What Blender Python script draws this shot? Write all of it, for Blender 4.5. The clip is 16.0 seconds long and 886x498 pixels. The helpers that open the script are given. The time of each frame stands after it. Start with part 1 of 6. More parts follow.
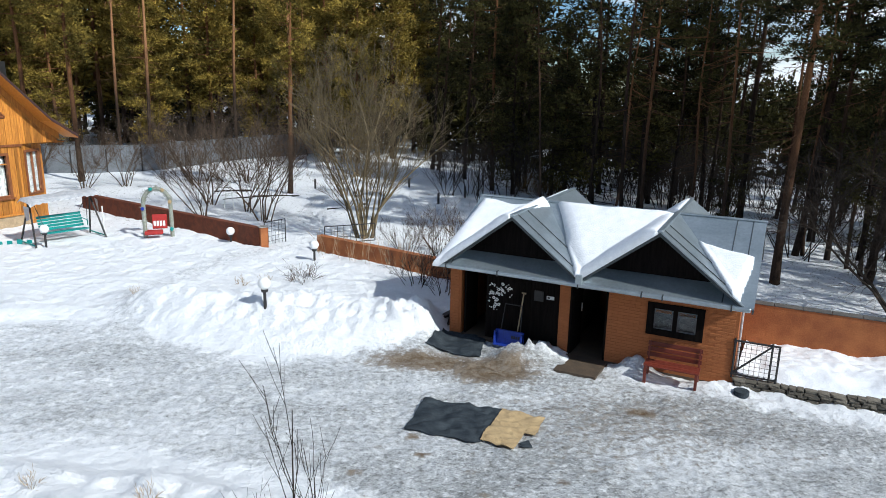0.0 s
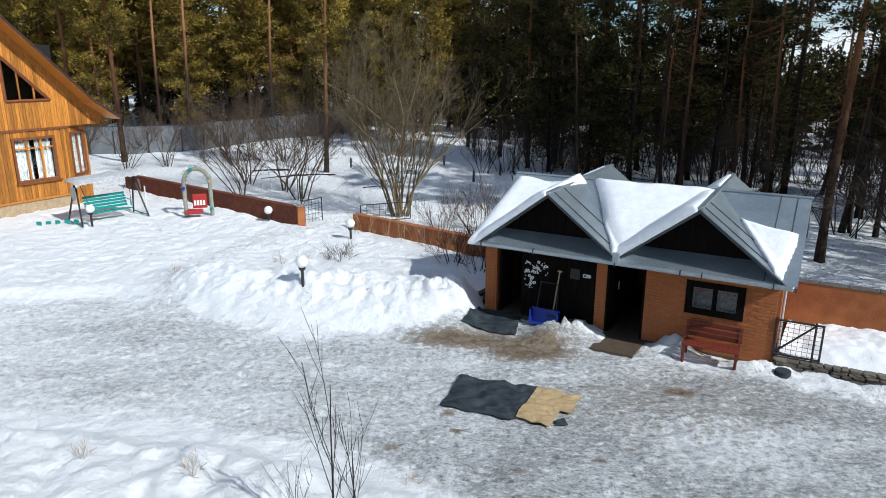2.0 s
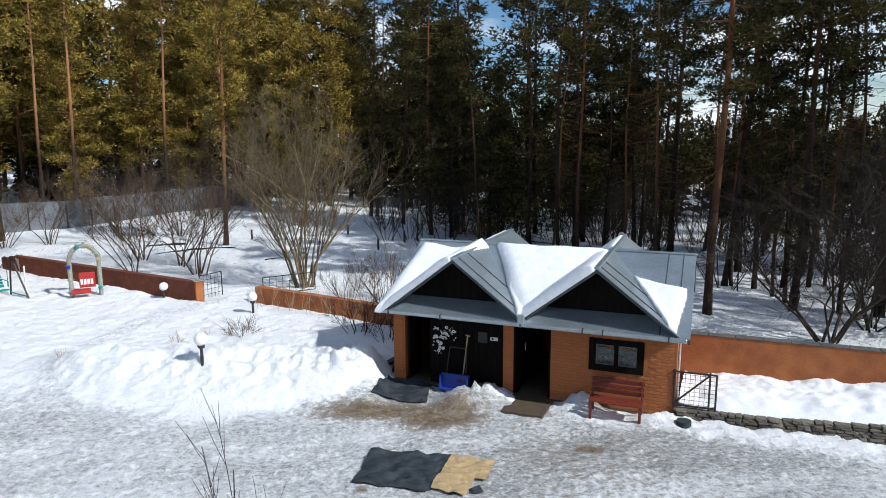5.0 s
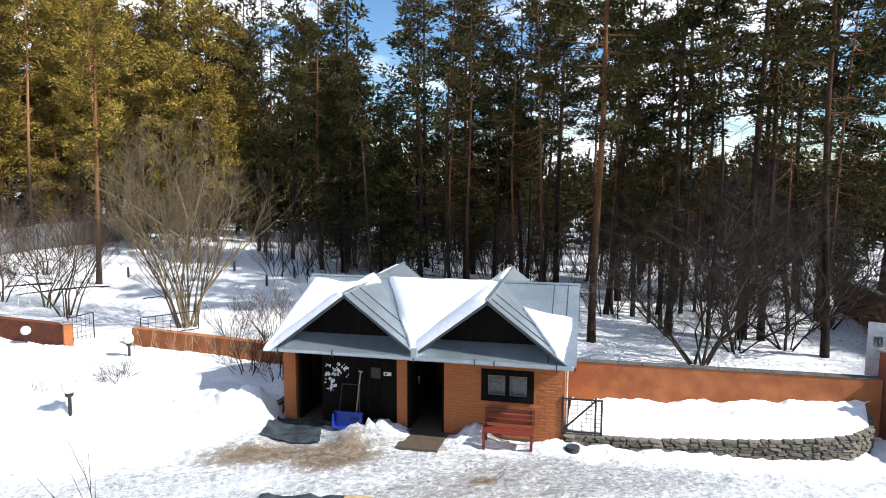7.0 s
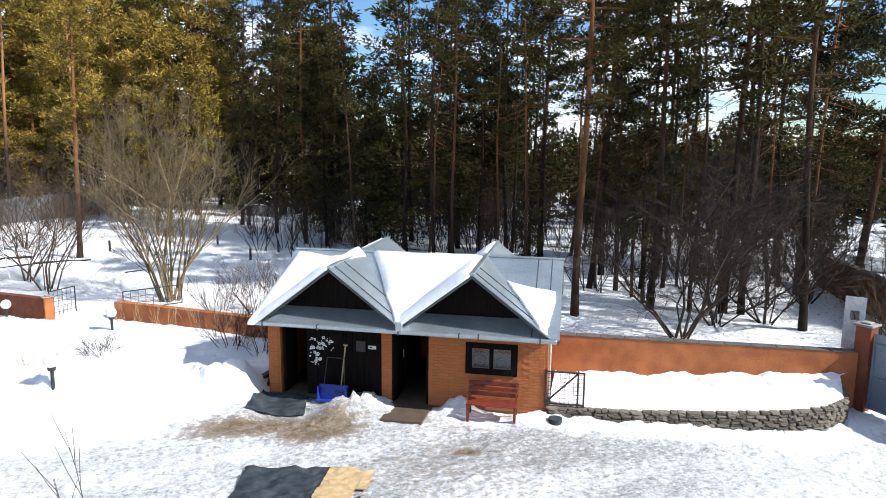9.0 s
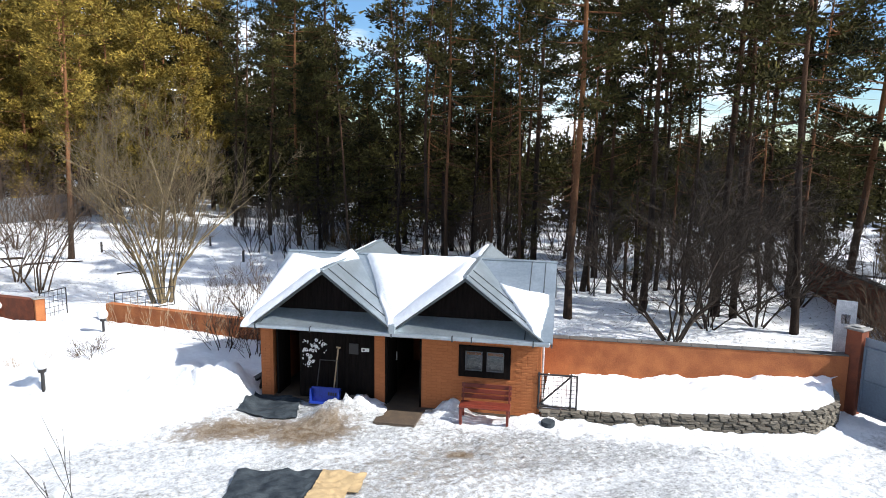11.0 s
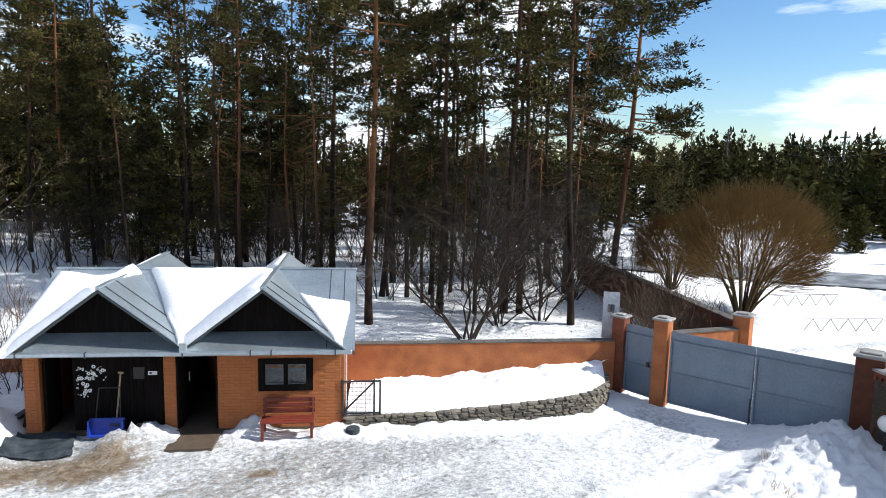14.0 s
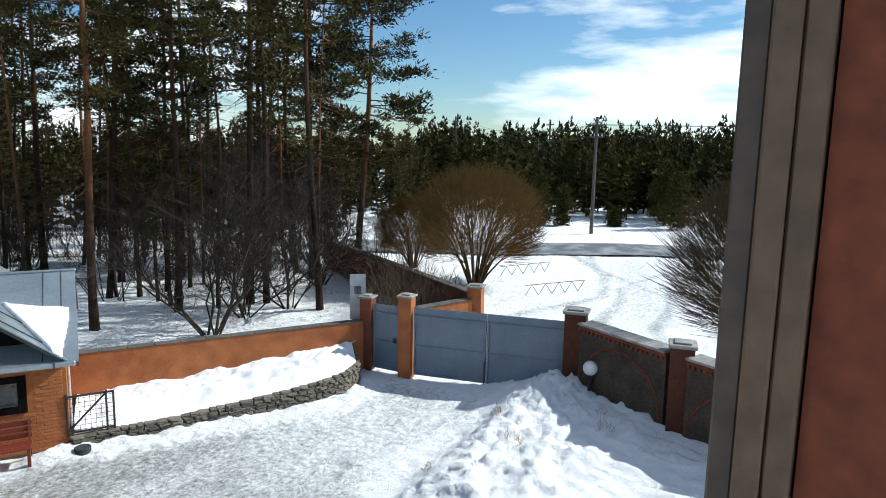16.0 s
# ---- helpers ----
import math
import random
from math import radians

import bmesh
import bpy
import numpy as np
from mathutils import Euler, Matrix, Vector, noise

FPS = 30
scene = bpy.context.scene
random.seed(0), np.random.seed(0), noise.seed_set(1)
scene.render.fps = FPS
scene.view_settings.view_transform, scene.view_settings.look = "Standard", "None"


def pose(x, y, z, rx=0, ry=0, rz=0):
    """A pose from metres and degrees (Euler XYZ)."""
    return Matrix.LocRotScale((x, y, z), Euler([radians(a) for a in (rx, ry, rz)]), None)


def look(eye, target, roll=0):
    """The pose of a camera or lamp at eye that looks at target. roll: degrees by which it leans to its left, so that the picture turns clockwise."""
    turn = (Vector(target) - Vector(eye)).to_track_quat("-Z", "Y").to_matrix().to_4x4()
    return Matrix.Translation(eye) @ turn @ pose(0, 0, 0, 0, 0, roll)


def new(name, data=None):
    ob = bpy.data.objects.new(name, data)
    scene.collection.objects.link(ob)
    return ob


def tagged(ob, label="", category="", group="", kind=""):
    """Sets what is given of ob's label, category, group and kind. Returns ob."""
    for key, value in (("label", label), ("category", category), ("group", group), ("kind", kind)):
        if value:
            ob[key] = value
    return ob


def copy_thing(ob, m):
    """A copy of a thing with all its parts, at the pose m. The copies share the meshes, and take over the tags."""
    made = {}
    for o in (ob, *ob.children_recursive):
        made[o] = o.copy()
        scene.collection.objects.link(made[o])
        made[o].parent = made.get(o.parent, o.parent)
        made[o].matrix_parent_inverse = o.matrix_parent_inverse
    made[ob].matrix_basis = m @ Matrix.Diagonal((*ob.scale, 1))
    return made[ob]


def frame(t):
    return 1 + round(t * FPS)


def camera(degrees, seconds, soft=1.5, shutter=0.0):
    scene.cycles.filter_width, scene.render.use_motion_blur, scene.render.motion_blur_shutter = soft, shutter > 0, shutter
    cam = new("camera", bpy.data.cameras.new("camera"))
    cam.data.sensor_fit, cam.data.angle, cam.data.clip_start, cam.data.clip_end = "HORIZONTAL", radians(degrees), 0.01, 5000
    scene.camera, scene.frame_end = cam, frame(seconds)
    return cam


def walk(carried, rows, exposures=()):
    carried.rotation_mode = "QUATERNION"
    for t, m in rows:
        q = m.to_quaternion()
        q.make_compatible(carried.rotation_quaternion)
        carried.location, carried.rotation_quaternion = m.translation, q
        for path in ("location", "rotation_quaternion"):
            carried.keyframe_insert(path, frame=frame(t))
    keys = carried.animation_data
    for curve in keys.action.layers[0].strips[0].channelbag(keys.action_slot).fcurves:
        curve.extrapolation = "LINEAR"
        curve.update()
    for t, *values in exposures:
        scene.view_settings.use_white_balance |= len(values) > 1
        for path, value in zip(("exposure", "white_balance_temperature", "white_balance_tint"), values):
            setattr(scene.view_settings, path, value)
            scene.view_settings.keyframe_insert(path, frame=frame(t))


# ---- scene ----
cam = camera(67.04, 16.0, soft=0.9)
PATH = [
    (0.0, pose(0, 0, 6.5, 76.39, 0.00, 1.23) @ pose(0, 0, 0, 0, 0, 1.09)),
    (0.5, pose(0, 0, 6.5, 75.14, 0.00, 2.38) @ pose(0, 0, 0, 0, 0, 1.20)),
    (1.0, pose(0, 0, 6.5, 76.38, -0.00, 7.90) @ pose(0, 0, 0, 0, 0, -0.26)),
    (1.5, pose(0, 0, 6.5, 75.27, 0.00, 6.04) @ pose(0, 0, 0, 0, 0, 0.44)),
    (2.0, pose(0, 0, 6.5, 74.48, 0.00, 4.33) @ pose(0, 0, 0, 0, 0, 0.18)),
    (2.5, pose(0, 0, 6.5, 73.84, 0.00, 3.47) @ pose(0, 0, 0, 0, 0, 0.63)),
    (3.0, pose(0, 0, 6.5, 74.35, -0.00, 4.23) @ pose(0, 0, 0, 0, 0, -0.18)),
    (3.5, pose(0, 0, 6.5, 75.34, -0.00, 3.76) @ pose(0, 0, 0, 0, 0, -0.58)),
    (4.0, pose(0, 0, 6.5, 75.92, -0.00, 2.27) @ pose(0, 0, 0, 0, 0, -0.57)),
    (4.5, pose(0, 0, 6.5, 78.51, 0.00, 0.41) @ pose(0, 0, 0, 0, 0, 0.13)),
    (5.0, pose(0, 0, 6.5, 80.24, -0.00, -3.90) @ pose(0, 0, 0, 0, 0, -0.31)),
    (5.2, pose(0, 0, 6.5, 80.62, -0.00, -6.04) @ pose(0, 0, 0, 0, 0, -1.05)),
    (7.3, pose(0, 0, 6.5, 83.35, 0.00, -15.69) @ pose(0, 0, 0, 0, 0, 0.93)),
    (7.5, pose(0, 0, 6.5, 83.22, 0.00, -17.16) @ pose(0, 0, 0, 0, 0, 1.26)),
    (8.0, pose(0, 0, 6.5, 81.84, 0.00, -15.56) @ pose(0, 0, 0, 0, 0, 0.95)),
    (8.5, pose(0, 0, 6.5, 81.09, 0.00, -15.10) @ pose(0, 0, 0, 0, 0, 0.62)),
    (9.0, pose(0, 0, 6.5, 80.94, 0.00, -14.57) @ pose(0, 0, 0, 0, 0, 0.56)),
    (9.2, pose(0, 0, 6.5, 81.22, 0.00, -14.77) @ pose(0, 0, 0, 0, 0, 0.46)),
    (11.3, pose(0, 0, 6.5, 81.19, 0.00, -15.32) @ pose(0, 0, 0, 0, 0, 1.05)),
    (11.5, pose(0, 0, 6.5, 81.33, 0.00, -15.56) @ pose(0, 0, 0, 0, 0, 1.17)),
    (12.0, pose(0, 0, 6.5, 82.92, 0.00, -16.16) @ pose(0, 0, 0, 0, 0, 0.94)),
    (12.5, pose(0, 0, 6.5, 82.79, 0.00, -16.33) @ pose(0, 0, 0, 0, 0, 0.83)),
    (13.0, pose(0, 0, 6.5, 82.91, 0.00, -18.49) @ pose(0, 0, 0, 0, 0, 1.79)),
    (13.5, pose(0, 0, 6.5, 82.10, 0.00, -24.68) @ pose(0, 0, 0, 0, 0, 0.22)),
    (14.0, pose(0, 0, 6.5, 82.12, 0.00, -32.42) @ pose(0, 0, 0, 0, 0, 1.35)),
    (14.5, pose(0, 0, 6.5, 81.96, 0.00, -38.10) @ pose(0, 0, 0, 0, 0, 1.46)),
    (15.0, pose(0, 0, 6.5, 81.87, 0.00, -42.10) @ pose(0, 0, 0, 0, 0, 1.51)),
    (15.5, pose(0, 0, 6.5, 81.76, 0.00, -48.80) @ pose(0, 0, 0, 0, 0, 1.49)),
    (16.0, pose(0, -0.08, 6.5, 81.38, 0.00, -54.10) @ pose(0, 0, 0, 0, 0, 1.17)),
]
EXPO = [(0, -0.1, 5950, 6), (0.8, -0.18, 5950, 6), (4.2, -0.18, 5950, 6), (5.2, 0.0, 6000, 8), (7.3, 0.68, 6200, 10), (13.4, 0.68, 6200, 10), (14.6, 0.42, 6200, 8), (15.4, 0.30, 6050, 4), (16, 0.24, 6050, 3)]
walk(cam, PATH, EXPO)

# ---- light ----
SUN = Vector((0.81, -0.59, 0.0)).normalized()
SUN_EL = radians(39)
world = bpy.data.worlds.new("sky")
scene.world = world
world.use_nodes = True
wn, wl = world.node_tree.nodes, world.node_tree.links
sky = wn.new("ShaderNodeTexSky")
sky.sky_type, sky.sun_disc = "NISHITA", False
sky.sun_elevation = SUN_EL
sky.sun_rotation = math.atan2(SUN.x, SUN.y)
sky.air_density, sky.dust_density, sky.ozone_density = 1.0, 0.15, 2.0
tc = wn.new("ShaderNodeTexCoord")
mp = wn.new("ShaderNodeMapping")
mp.inputs["Scale"].default_value = (1.3, 1.3, 6.5)
mp.inputs["Location"].default_value = (1.35, 0.1, 0.62)
cl = wn.new("ShaderNodeTexNoise")
cl.inputs["Scale"].default_value, cl.inputs["Detail"].default_value = 1.7, 7
cl.inputs["Roughness"].default_value = 0.55
cr = wn.new("ShaderNodeMapRange")
cr.inputs["From Min"].default_value, cr.inputs["From Max"].default_value = 0.50, 0.63
mx = wn.new("ShaderNodeMix")
mx.data_type = "RGBA"
mx.inputs["B"].default_value = (36, 36.5, 37, 1)
wl.new(tc.outputs["Generated"], mp.inputs["Vector"])
wl.new(mp.outputs["Vector"], cl.inputs["Vector"])
wl.new(cl.outputs["Fac"], cr.inputs["Value"])
wl.new(cr.outputs["Result"], mx.inputs["Factor"])
hue = wn.new("ShaderNodeHueSaturation")
hue.inputs["Saturation"].default_value, hue.inputs["Value"].default_value = 1.1, 2.9
wl.new(sky.outputs["Color"], hue.inputs["Color"])
tone = wn.new("ShaderNodeMix")
tone.data_type, tone.blend_type = "RGBA", "MULTIPLY"
tone.inputs["Factor"].default_value, tone.inputs["B"].default_value = 1.0, (0.88, 1.0, 1.10, 1)
wl.new(hue.outputs["Color"], tone.inputs["A"])
wl.new(tone.outputs["Result"], mx.inputs["A"])
wl.new(mx.outputs["Result"], wn["Background"].inputs["Color"])
wn["Background"].inputs["Strength"].default_value = 0.030
sun = new("sun", bpy.data.lights.new("sun", "SUN"))
sun.data.energy, sun.data.angle, sun.data.color = 5.0, radians(0.53), (1.0, 0.96, 0.89)
sun.matrix_world = look(SUN * 50 * math.cos(SUN_EL) + Vector((0, 0, 50 * math.sin(SUN_EL))), (0, 0, 0))


# ---- materials ----
def mat(name, c1, c2=None, scale=6.0, rough=0.6, bump=0.3, bscale=40.0, metal=0.0, rand=0.0, stretch=(1, 1, 1), detail=6,
        island=False, fine=0.25, spec=0.5, contrast=(0.35, 0.65), dist=0.01):
    """Two colours mixed by coarse noise, darkened and lightened by fine noise, with bump."""
    m = bpy.data.materials.new(name)
    m.use_nodes = True
    n, l = m.node_tree.nodes, m.node_tree.links
    b = n["Principled BSDF"]
    c2 = c2 or [v * 0.75 for v in c1]
    co = n.new("ShaderNodeTexCoord")
    ma = n.new("ShaderNodeMapping")
    ma.inputs["Scale"].default_value = stretch
    l.new(co.outputs["Object"], ma.inputs["Vector"])
    big = n.new("ShaderNodeTexNoise")
    big.inputs["Scale"].default_value, big.inputs["Detail"].default_value = scale, detail
    fin = n.new("ShaderNodeTexNoise")
    fin.inputs["Scale"].default_value, fin.inputs["Detail"].default_value = bscale, 5
    l.new(ma.outputs["Vector"], big.inputs["Vector"])
    l.new(ma.outputs["Vector"], fin.inputs["Vector"])
    rg = n.new("ShaderNodeMapRange")
    rg.inputs["From Min"].default_value, rg.inputs["From Max"].default_value = contrast
    l.new(big.outputs["Fac"], rg.inputs["Value"])
    mi = n.new("ShaderNodeMix")
    mi.data_type = "RGBA"
    mi.inputs["A"].default_value, mi.inputs["B"].default_value = (*c1, 1), (*c2, 1)
    l.new(rg.outputs["Result"], mi.inputs["Factor"])
    hs = n.new("ShaderNodeHueSaturation")
    l.new(mi.outputs["Result"], hs.inputs["Color"])
    v = n.new("ShaderNodeMapRange")
    v.inputs["From Min"].default_value, v.inputs["From Max"].default_value = 0.3, 0.7
    v.inputs["To Min"].default_value, v.inputs["To Max"].default_value = 1 - fine, 1 + fine
    l.new(fin.outputs["Fac"], v.inputs["Value"])
    last = v.outputs["Result"]
    if rand:
        oi = n.new("ShaderNodeNewGeometry" if island else "ShaderNodeObjectInfo")
        r2 = n.new("ShaderNodeMapRange")
        r2.inputs["To Min"].default_value, r2.inputs["To Max"].default_value = 1 - rand, 1 + rand
        l.new(oi.outputs["Random Per Island" if island else "Random"], r2.inputs["Value"])
        mu = n.new("ShaderNodeMath")
        mu.operation = "MULTIPLY"
        l.new(last, mu.inputs[0])
        l.new(r2.outputs["Result"], mu.inputs[1])
        last = mu.outputs["Value"]
    l.new(last, hs.inputs["Value"])
    l.new(hs.outputs["Color"], b.inputs["Base Color"])
    b.inputs["Roughness"].default_value, b.inputs["Metallic"].default_value = rough, metal
    b.inputs["Specular IOR Level"].default_value = spec
    if bump:
        bu = n.new("ShaderNodeBump")
        bu.inputs["Strength"].default_value, bu.inputs["Distance"].default_value = bump, dist
        l.new(fin.outputs["Fac"], bu.inputs["Height"])
        l.new(bu.outputs["Normal"], b.inputs["Normal"])
    return m


def ground_material():
    """Snow, trodden grey ice and brown dirt, laid out by the ground's own mask."""
    m = bpy.data.materials.new("snow_ground")
    m.use_nodes = True
    n, l = m.node_tree.nodes, m.node_tree.links
    b = n["Principled BSDF"]
    co = n.new("ShaderNodeTexCoord")
    at = n.new("ShaderNodeAttribute")
    at.attribute_name = "mask"
    se = n.new("ShaderNodeSeparateColor")
    l.new(at.outputs["Color"], se.inputs["Color"])

    drawn = n.new("ShaderNodeMapping")
    drawn.inputs["Scale"].default_value = (0.75, 1.2, 1.0)
    l.new(co.outputs["Object"], drawn.inputs["Vector"])

    def noise_of(scale, det, rough=0.6, along=False):
        t = n.new("ShaderNodeTexNoise")
        t.inputs["Scale"].default_value, t.inputs["Detail"].default_value, t.inputs["Roughness"].default_value = scale, det, rough
        l.new(drawn.outputs["Vector"] if along else co.outputs["Object"], t.inputs["Vector"])
        return t.outputs["Fac"]

    def ranged(v, a, c, lo=0.0, hi=1.0):
        r = n.new("ShaderNodeMapRange")
        r.inputs["From Min"].default_value, r.inputs["From Max"].default_value = a, c
        r.inputs["To Min"].default_value, r.inputs["To Max"].default_value = lo, hi
        l.new(v, r.inputs["Value"])
        return r.outputs["Result"]

    def mixed(f, a, c):
        x = n.new("ShaderNodeMix")
        x.data_type = "RGBA"
        l.new(f, x.inputs["Factor"])
        for k, s in (("A", a), ("B", c)):
            if isinstance(s, tuple):
                x.inputs[k].default_value = (*s, 1)
            else:
                l.new(s, x.inputs[k])
        return x.outputs["Result"]

    def maths(op, a, c):
        x = n.new("ShaderNodeMath")
        x.operation = op
        for i, s in enumerate((a, c)):
            if isinstance(s, (int, float)):
                x.inputs[i].default_value = s
            else:
                l.new(s, x.inputs[i])
        return x.outputs["Value"]

    n1, n2, n3 = noise_of(0.8, 6, 0.6), noise_of(6.5, 8, 0.72), noise_of(24.0, 5, 0.7, True)
    n4, n5 = noise_of(8.5, 8, 0.74, True), noise_of(2.6, 5, 0.6, True)
    snow = mixed(ranged(n2, 0.35, 0.7), (0.90, 0.905, 0.915), (0.80, 0.81, 0.825))
    ice = mixed(ranged(n1, 0.36, 0.64), (0.52, 0.53, 0.535), (0.32, 0.325, 0.32))
    ice = mixed(ranged(n4, 0.52, 0.62, 0.0, 0.8), ice, (0.80, 0.81, 0.82))
    ice = mixed(ranged(n4, 0.48, 0.38, 0.0, 0.85), ice, (0.15, 0.147, 0.138))
    ice = mixed(ranged(n3, 0.55, 0.64, 0.0, 0.55), ice, (0.84, 0.85, 0.86))
    ice = mixed(ranged(n3, 0.44, 0.36, 0.0, 0.8), ice, (0.10, 0.098, 0.09))
    ice = mixed(ranged(n5, 0.64, 0.70, 0.0, 0.6), ice, (0.14, 0.135, 0.125))
    dirt = mixed(ranged(n2, 0.4, 0.6), (0.13, 0.082, 0.040), (0.27, 0.225, 0.175))
    col = mixed(ranged(maths("ADD", se.outputs["Red"], ranged(n2, 0.3, 0.7, -0.3, 0.3)), 0.25, 0.75), snow, ice)
    col = mixed(ranged(maths("ADD", se.outputs["Green"], ranged(n2, 0.3, 0.7, -0.32, 0.32)), 0.3, 0.7), col, dirt)
    litter_shade = maths("MULTIPLY", se.outputs["Blue"], ranged(n2, 0.57, 0.65))
    col = mixed(litter_shade, col, (0.10, 0.08, 0.05))
    l.new(col, b.inputs["Base Color"])
    l.new(ranged(se.outputs["Red"], 0, 1, 0.75, 0.42), b.inputs["Roughness"])
    b.inputs["Specular IOR Level"].default_value = 0.35
    bu = n.new("ShaderNodeBump")
    bu.inputs["Strength"].default_value, bu.inputs["Distance"].default_value = 0.9, 0.09
    l.new(maths("ADD", maths("ADD", n2, maths("MULTIPLY", n3, 0.3)), maths("MULTIPLY", n5, 0.5)), bu.inputs["Height"])
    l.new(bu.outputs["Normal"], b.inputs["Normal"])
    return m


def glass_material():
    m = bpy.data.materials.new("window_glass")
    m.use_nodes = True
    b = m.node_tree.nodes["Principled BSDF"]
    b.inputs["Base Color"].default_value = (0.9, 0.95, 0.95, 1)
    b.inputs["Transmission Weight"].default_value = 1.0
    b.inputs["Roughness"].default_value = 0.02
    b.inputs["IOR"].default_value = 1.45
    return m


M_GROUND = ground_material()
M_GLASS = glass_material()
M_SNOW = mat("snow", (0.87, 0.88, 0.90), (0.78, 0.79, 0.81), 5, 0.7, 0.5, 30, fine=0.05, spec=0.3, dist=0.03)
M_BRICK = mat("orange_brick", (0.43, 0.160, 0.060), (0.34, 0.118, 0.046), 3, 0.85, 0.4, 60, rand=0.06, fine=0.15, spec=0.2)
M_MORTAR = mat("mortar", (0.39, 0.142, 0.055), (0.32, 0.115, 0.045), 9, 0.95, 0.5, 70, spec=0.1)
M_WALL = mat("painted_brick_wall", (0.39, 0.142, 0.053), (0.27, 0.092, 0.037), 2.2, 0.85, 0.5, 30, fine=0.12, spec=0.2)
M_DARKBRICK = mat("red_brick", (0.17, 0.053, 0.028), (0.11, 0.04, 0.024), 4, 0.9, 0.5, 50, rand=0.12, spec=0.2)
M_PLASTER = mat("grey_plaster", (0.085, 0.066, 0.05), (0.05, 0.041, 0.033), 1.6, 0.95, 0.6, 22, spec=0.1)
M_COPING = mat("coping_stone", (0.30, 0.29, 0.27), (0.18, 0.17, 0.16), 3, 0.9, 0.5, 40, rand=0.15)
M_ROOF = mat("zinc_roof", (0.42, 0.47, 0.50), (0.33, 0.38, 0.41), 1.3, 0.38, 0.12, 14, metal=0.75, fine=0.08)
M_SEAM = mat("dark_seam", (0.06, 0.07, 0.075), None, 4, 0.6, 0.1, 30)
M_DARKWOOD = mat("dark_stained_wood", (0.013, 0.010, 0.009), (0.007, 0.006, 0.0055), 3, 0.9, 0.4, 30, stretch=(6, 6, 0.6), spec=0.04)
M_BLACK = mat("black_metal", (0.018, 0.018, 0.02), (0.03, 0.025, 0.022), 8, 0.55, 0.2, 60)
M_WHITE = mat("white_paint", (0.78, 0.78, 0.76), (0.68, 0.68, 0.66), 4, 0.6, 0.1, 40, fine=0.05)
M_GLOBE = mat("opal_globe", (0.85, 0.85, 0.83), (0.8, 0.8, 0.78), 3, 0.3, 0, 20, fine=0.03)
# darkened red brick: the shade on the street-side piers is painted in
M_SHADEDPIER = mat("shaded_brick_pier", (0.105, 0.037, 0.021), (0.07, 0.028, 0.018), 4, 0.9, 0.5, 50, spec=0.2)
M_DARKCOPING = mat("dark_coping", (0.10, 0.09, 0.08), (0.06, 0.055, 0.05), 3, 0.9, 0.4, 40, rand=0.1)
M_BENCH = mat("red_brown_paint", (0.18, 0.030, 0.015), (0.12, 0.021, 0.012), 5, 0.5, 0.3, 40, rand=0.12, stretch=(1, 6, 6))
M_BLUE = mat("blue_plastic", (0.015, 0.045, 0.34), (0.01, 0.035, 0.26), 5, 0.45, 0.1, 30)
M_HANDLE = mat("pale_wood_handle", (0.45, 0.33, 0.20), None, 6, 0.7, 0.2, 40)
M_GATE = mat("blue_grey_steel", (0.17, 0.21, 0.26), (0.13, 0.165, 0.21), 1.4, 0.5, 0.15, 20, fine=0.1)
M_STONE = mat("grey_stone", (0.20, 0.175, 0.14), (0.11, 0.10, 0.08), 9, 0.9, 0.8, 45, rand=0.3, spec=0.2)
M_CONCRETE = mat("damp_concrete", (0.10, 0.07, 0.045), (0.065, 0.048, 0.035), 4, 0.7, 0.4, 40)
M_MAT = mat("dark_rubber_mat", (0.020, 0.026, 0.033), (0.050, 0.060, 0.068), 3.5, 0.85, 0.5, 40, fine=0.3, spec=0.15)
M_TAN = mat("tan_carpet", (0.46, 0.33, 0.17), (0.38, 0.27, 0.14), 5, 0.95, 0.6, 70)
M_PLANK = mat("varnished_plank", (0.54, 0.225, 0.036), (0.35, 0.125, 0.020), 3, 0.45, 0.3, 26, rand=0.38, stretch=(9, 9, 0.7), fine=0.16)
M_TRIM = mat("varnished_trim", (0.24, 0.082, 0.028), (0.16, 0.055, 0.02), 4, 0.45, 0.2, 30, stretch=(5, 5, 1))
M_TILE = mat("brown_metal_tile", (0.070, 0.032, 0.030), (0.05, 0.024, 0.022), 3, 0.45, 0.2, 20)
M_DIMCURTAIN = mat("grey_curtain", (0.20, 0.20, 0.20), (0.12, 0.12, 0.13), 9, 0.9, 0.3, 24)
M_CURTAIN = mat("white_lace_curtain", (0.58, 0.57, 0.55), (0.26, 0.26, 0.27), 9, 0.9, 0.4, 24, stretch=(4, 4, 0.5))
# near-black inner walls: the rooms' lack of light is put into the colour
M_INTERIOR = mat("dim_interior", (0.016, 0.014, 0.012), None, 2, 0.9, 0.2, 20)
M_TEAL = mat("teal_paint", (0.012, 0.30, 0.27), (0.01, 0.22, 0.21), 6, 0.5, 0.2, 40, rand=0.12)
M_FABRIC = mat("weathered_white_canvas", (0.50, 0.50, 0.51), (0.36, 0.37, 0.39), 6, 0.9, 0.3, 50)
M_RED = mat("red_paint", (0.42, 0.025, 0.02), (0.33, 0.02, 0.018), 5, 0.5, 0.2, 40)
M_ARCH = mat("dusty_garland", (0.22, 0.24, 0.17), (0.36, 0.36, 0.33), 16, 0.95, 0.6, 60, fine=0.3)
M_FENCE = mat("galvanised_sheet", (0.155, 0.165, 0.18), (0.11, 0.12, 0.13), 1.2, 0.6, 0.2, 16, metal=0.0, rand=0.12)


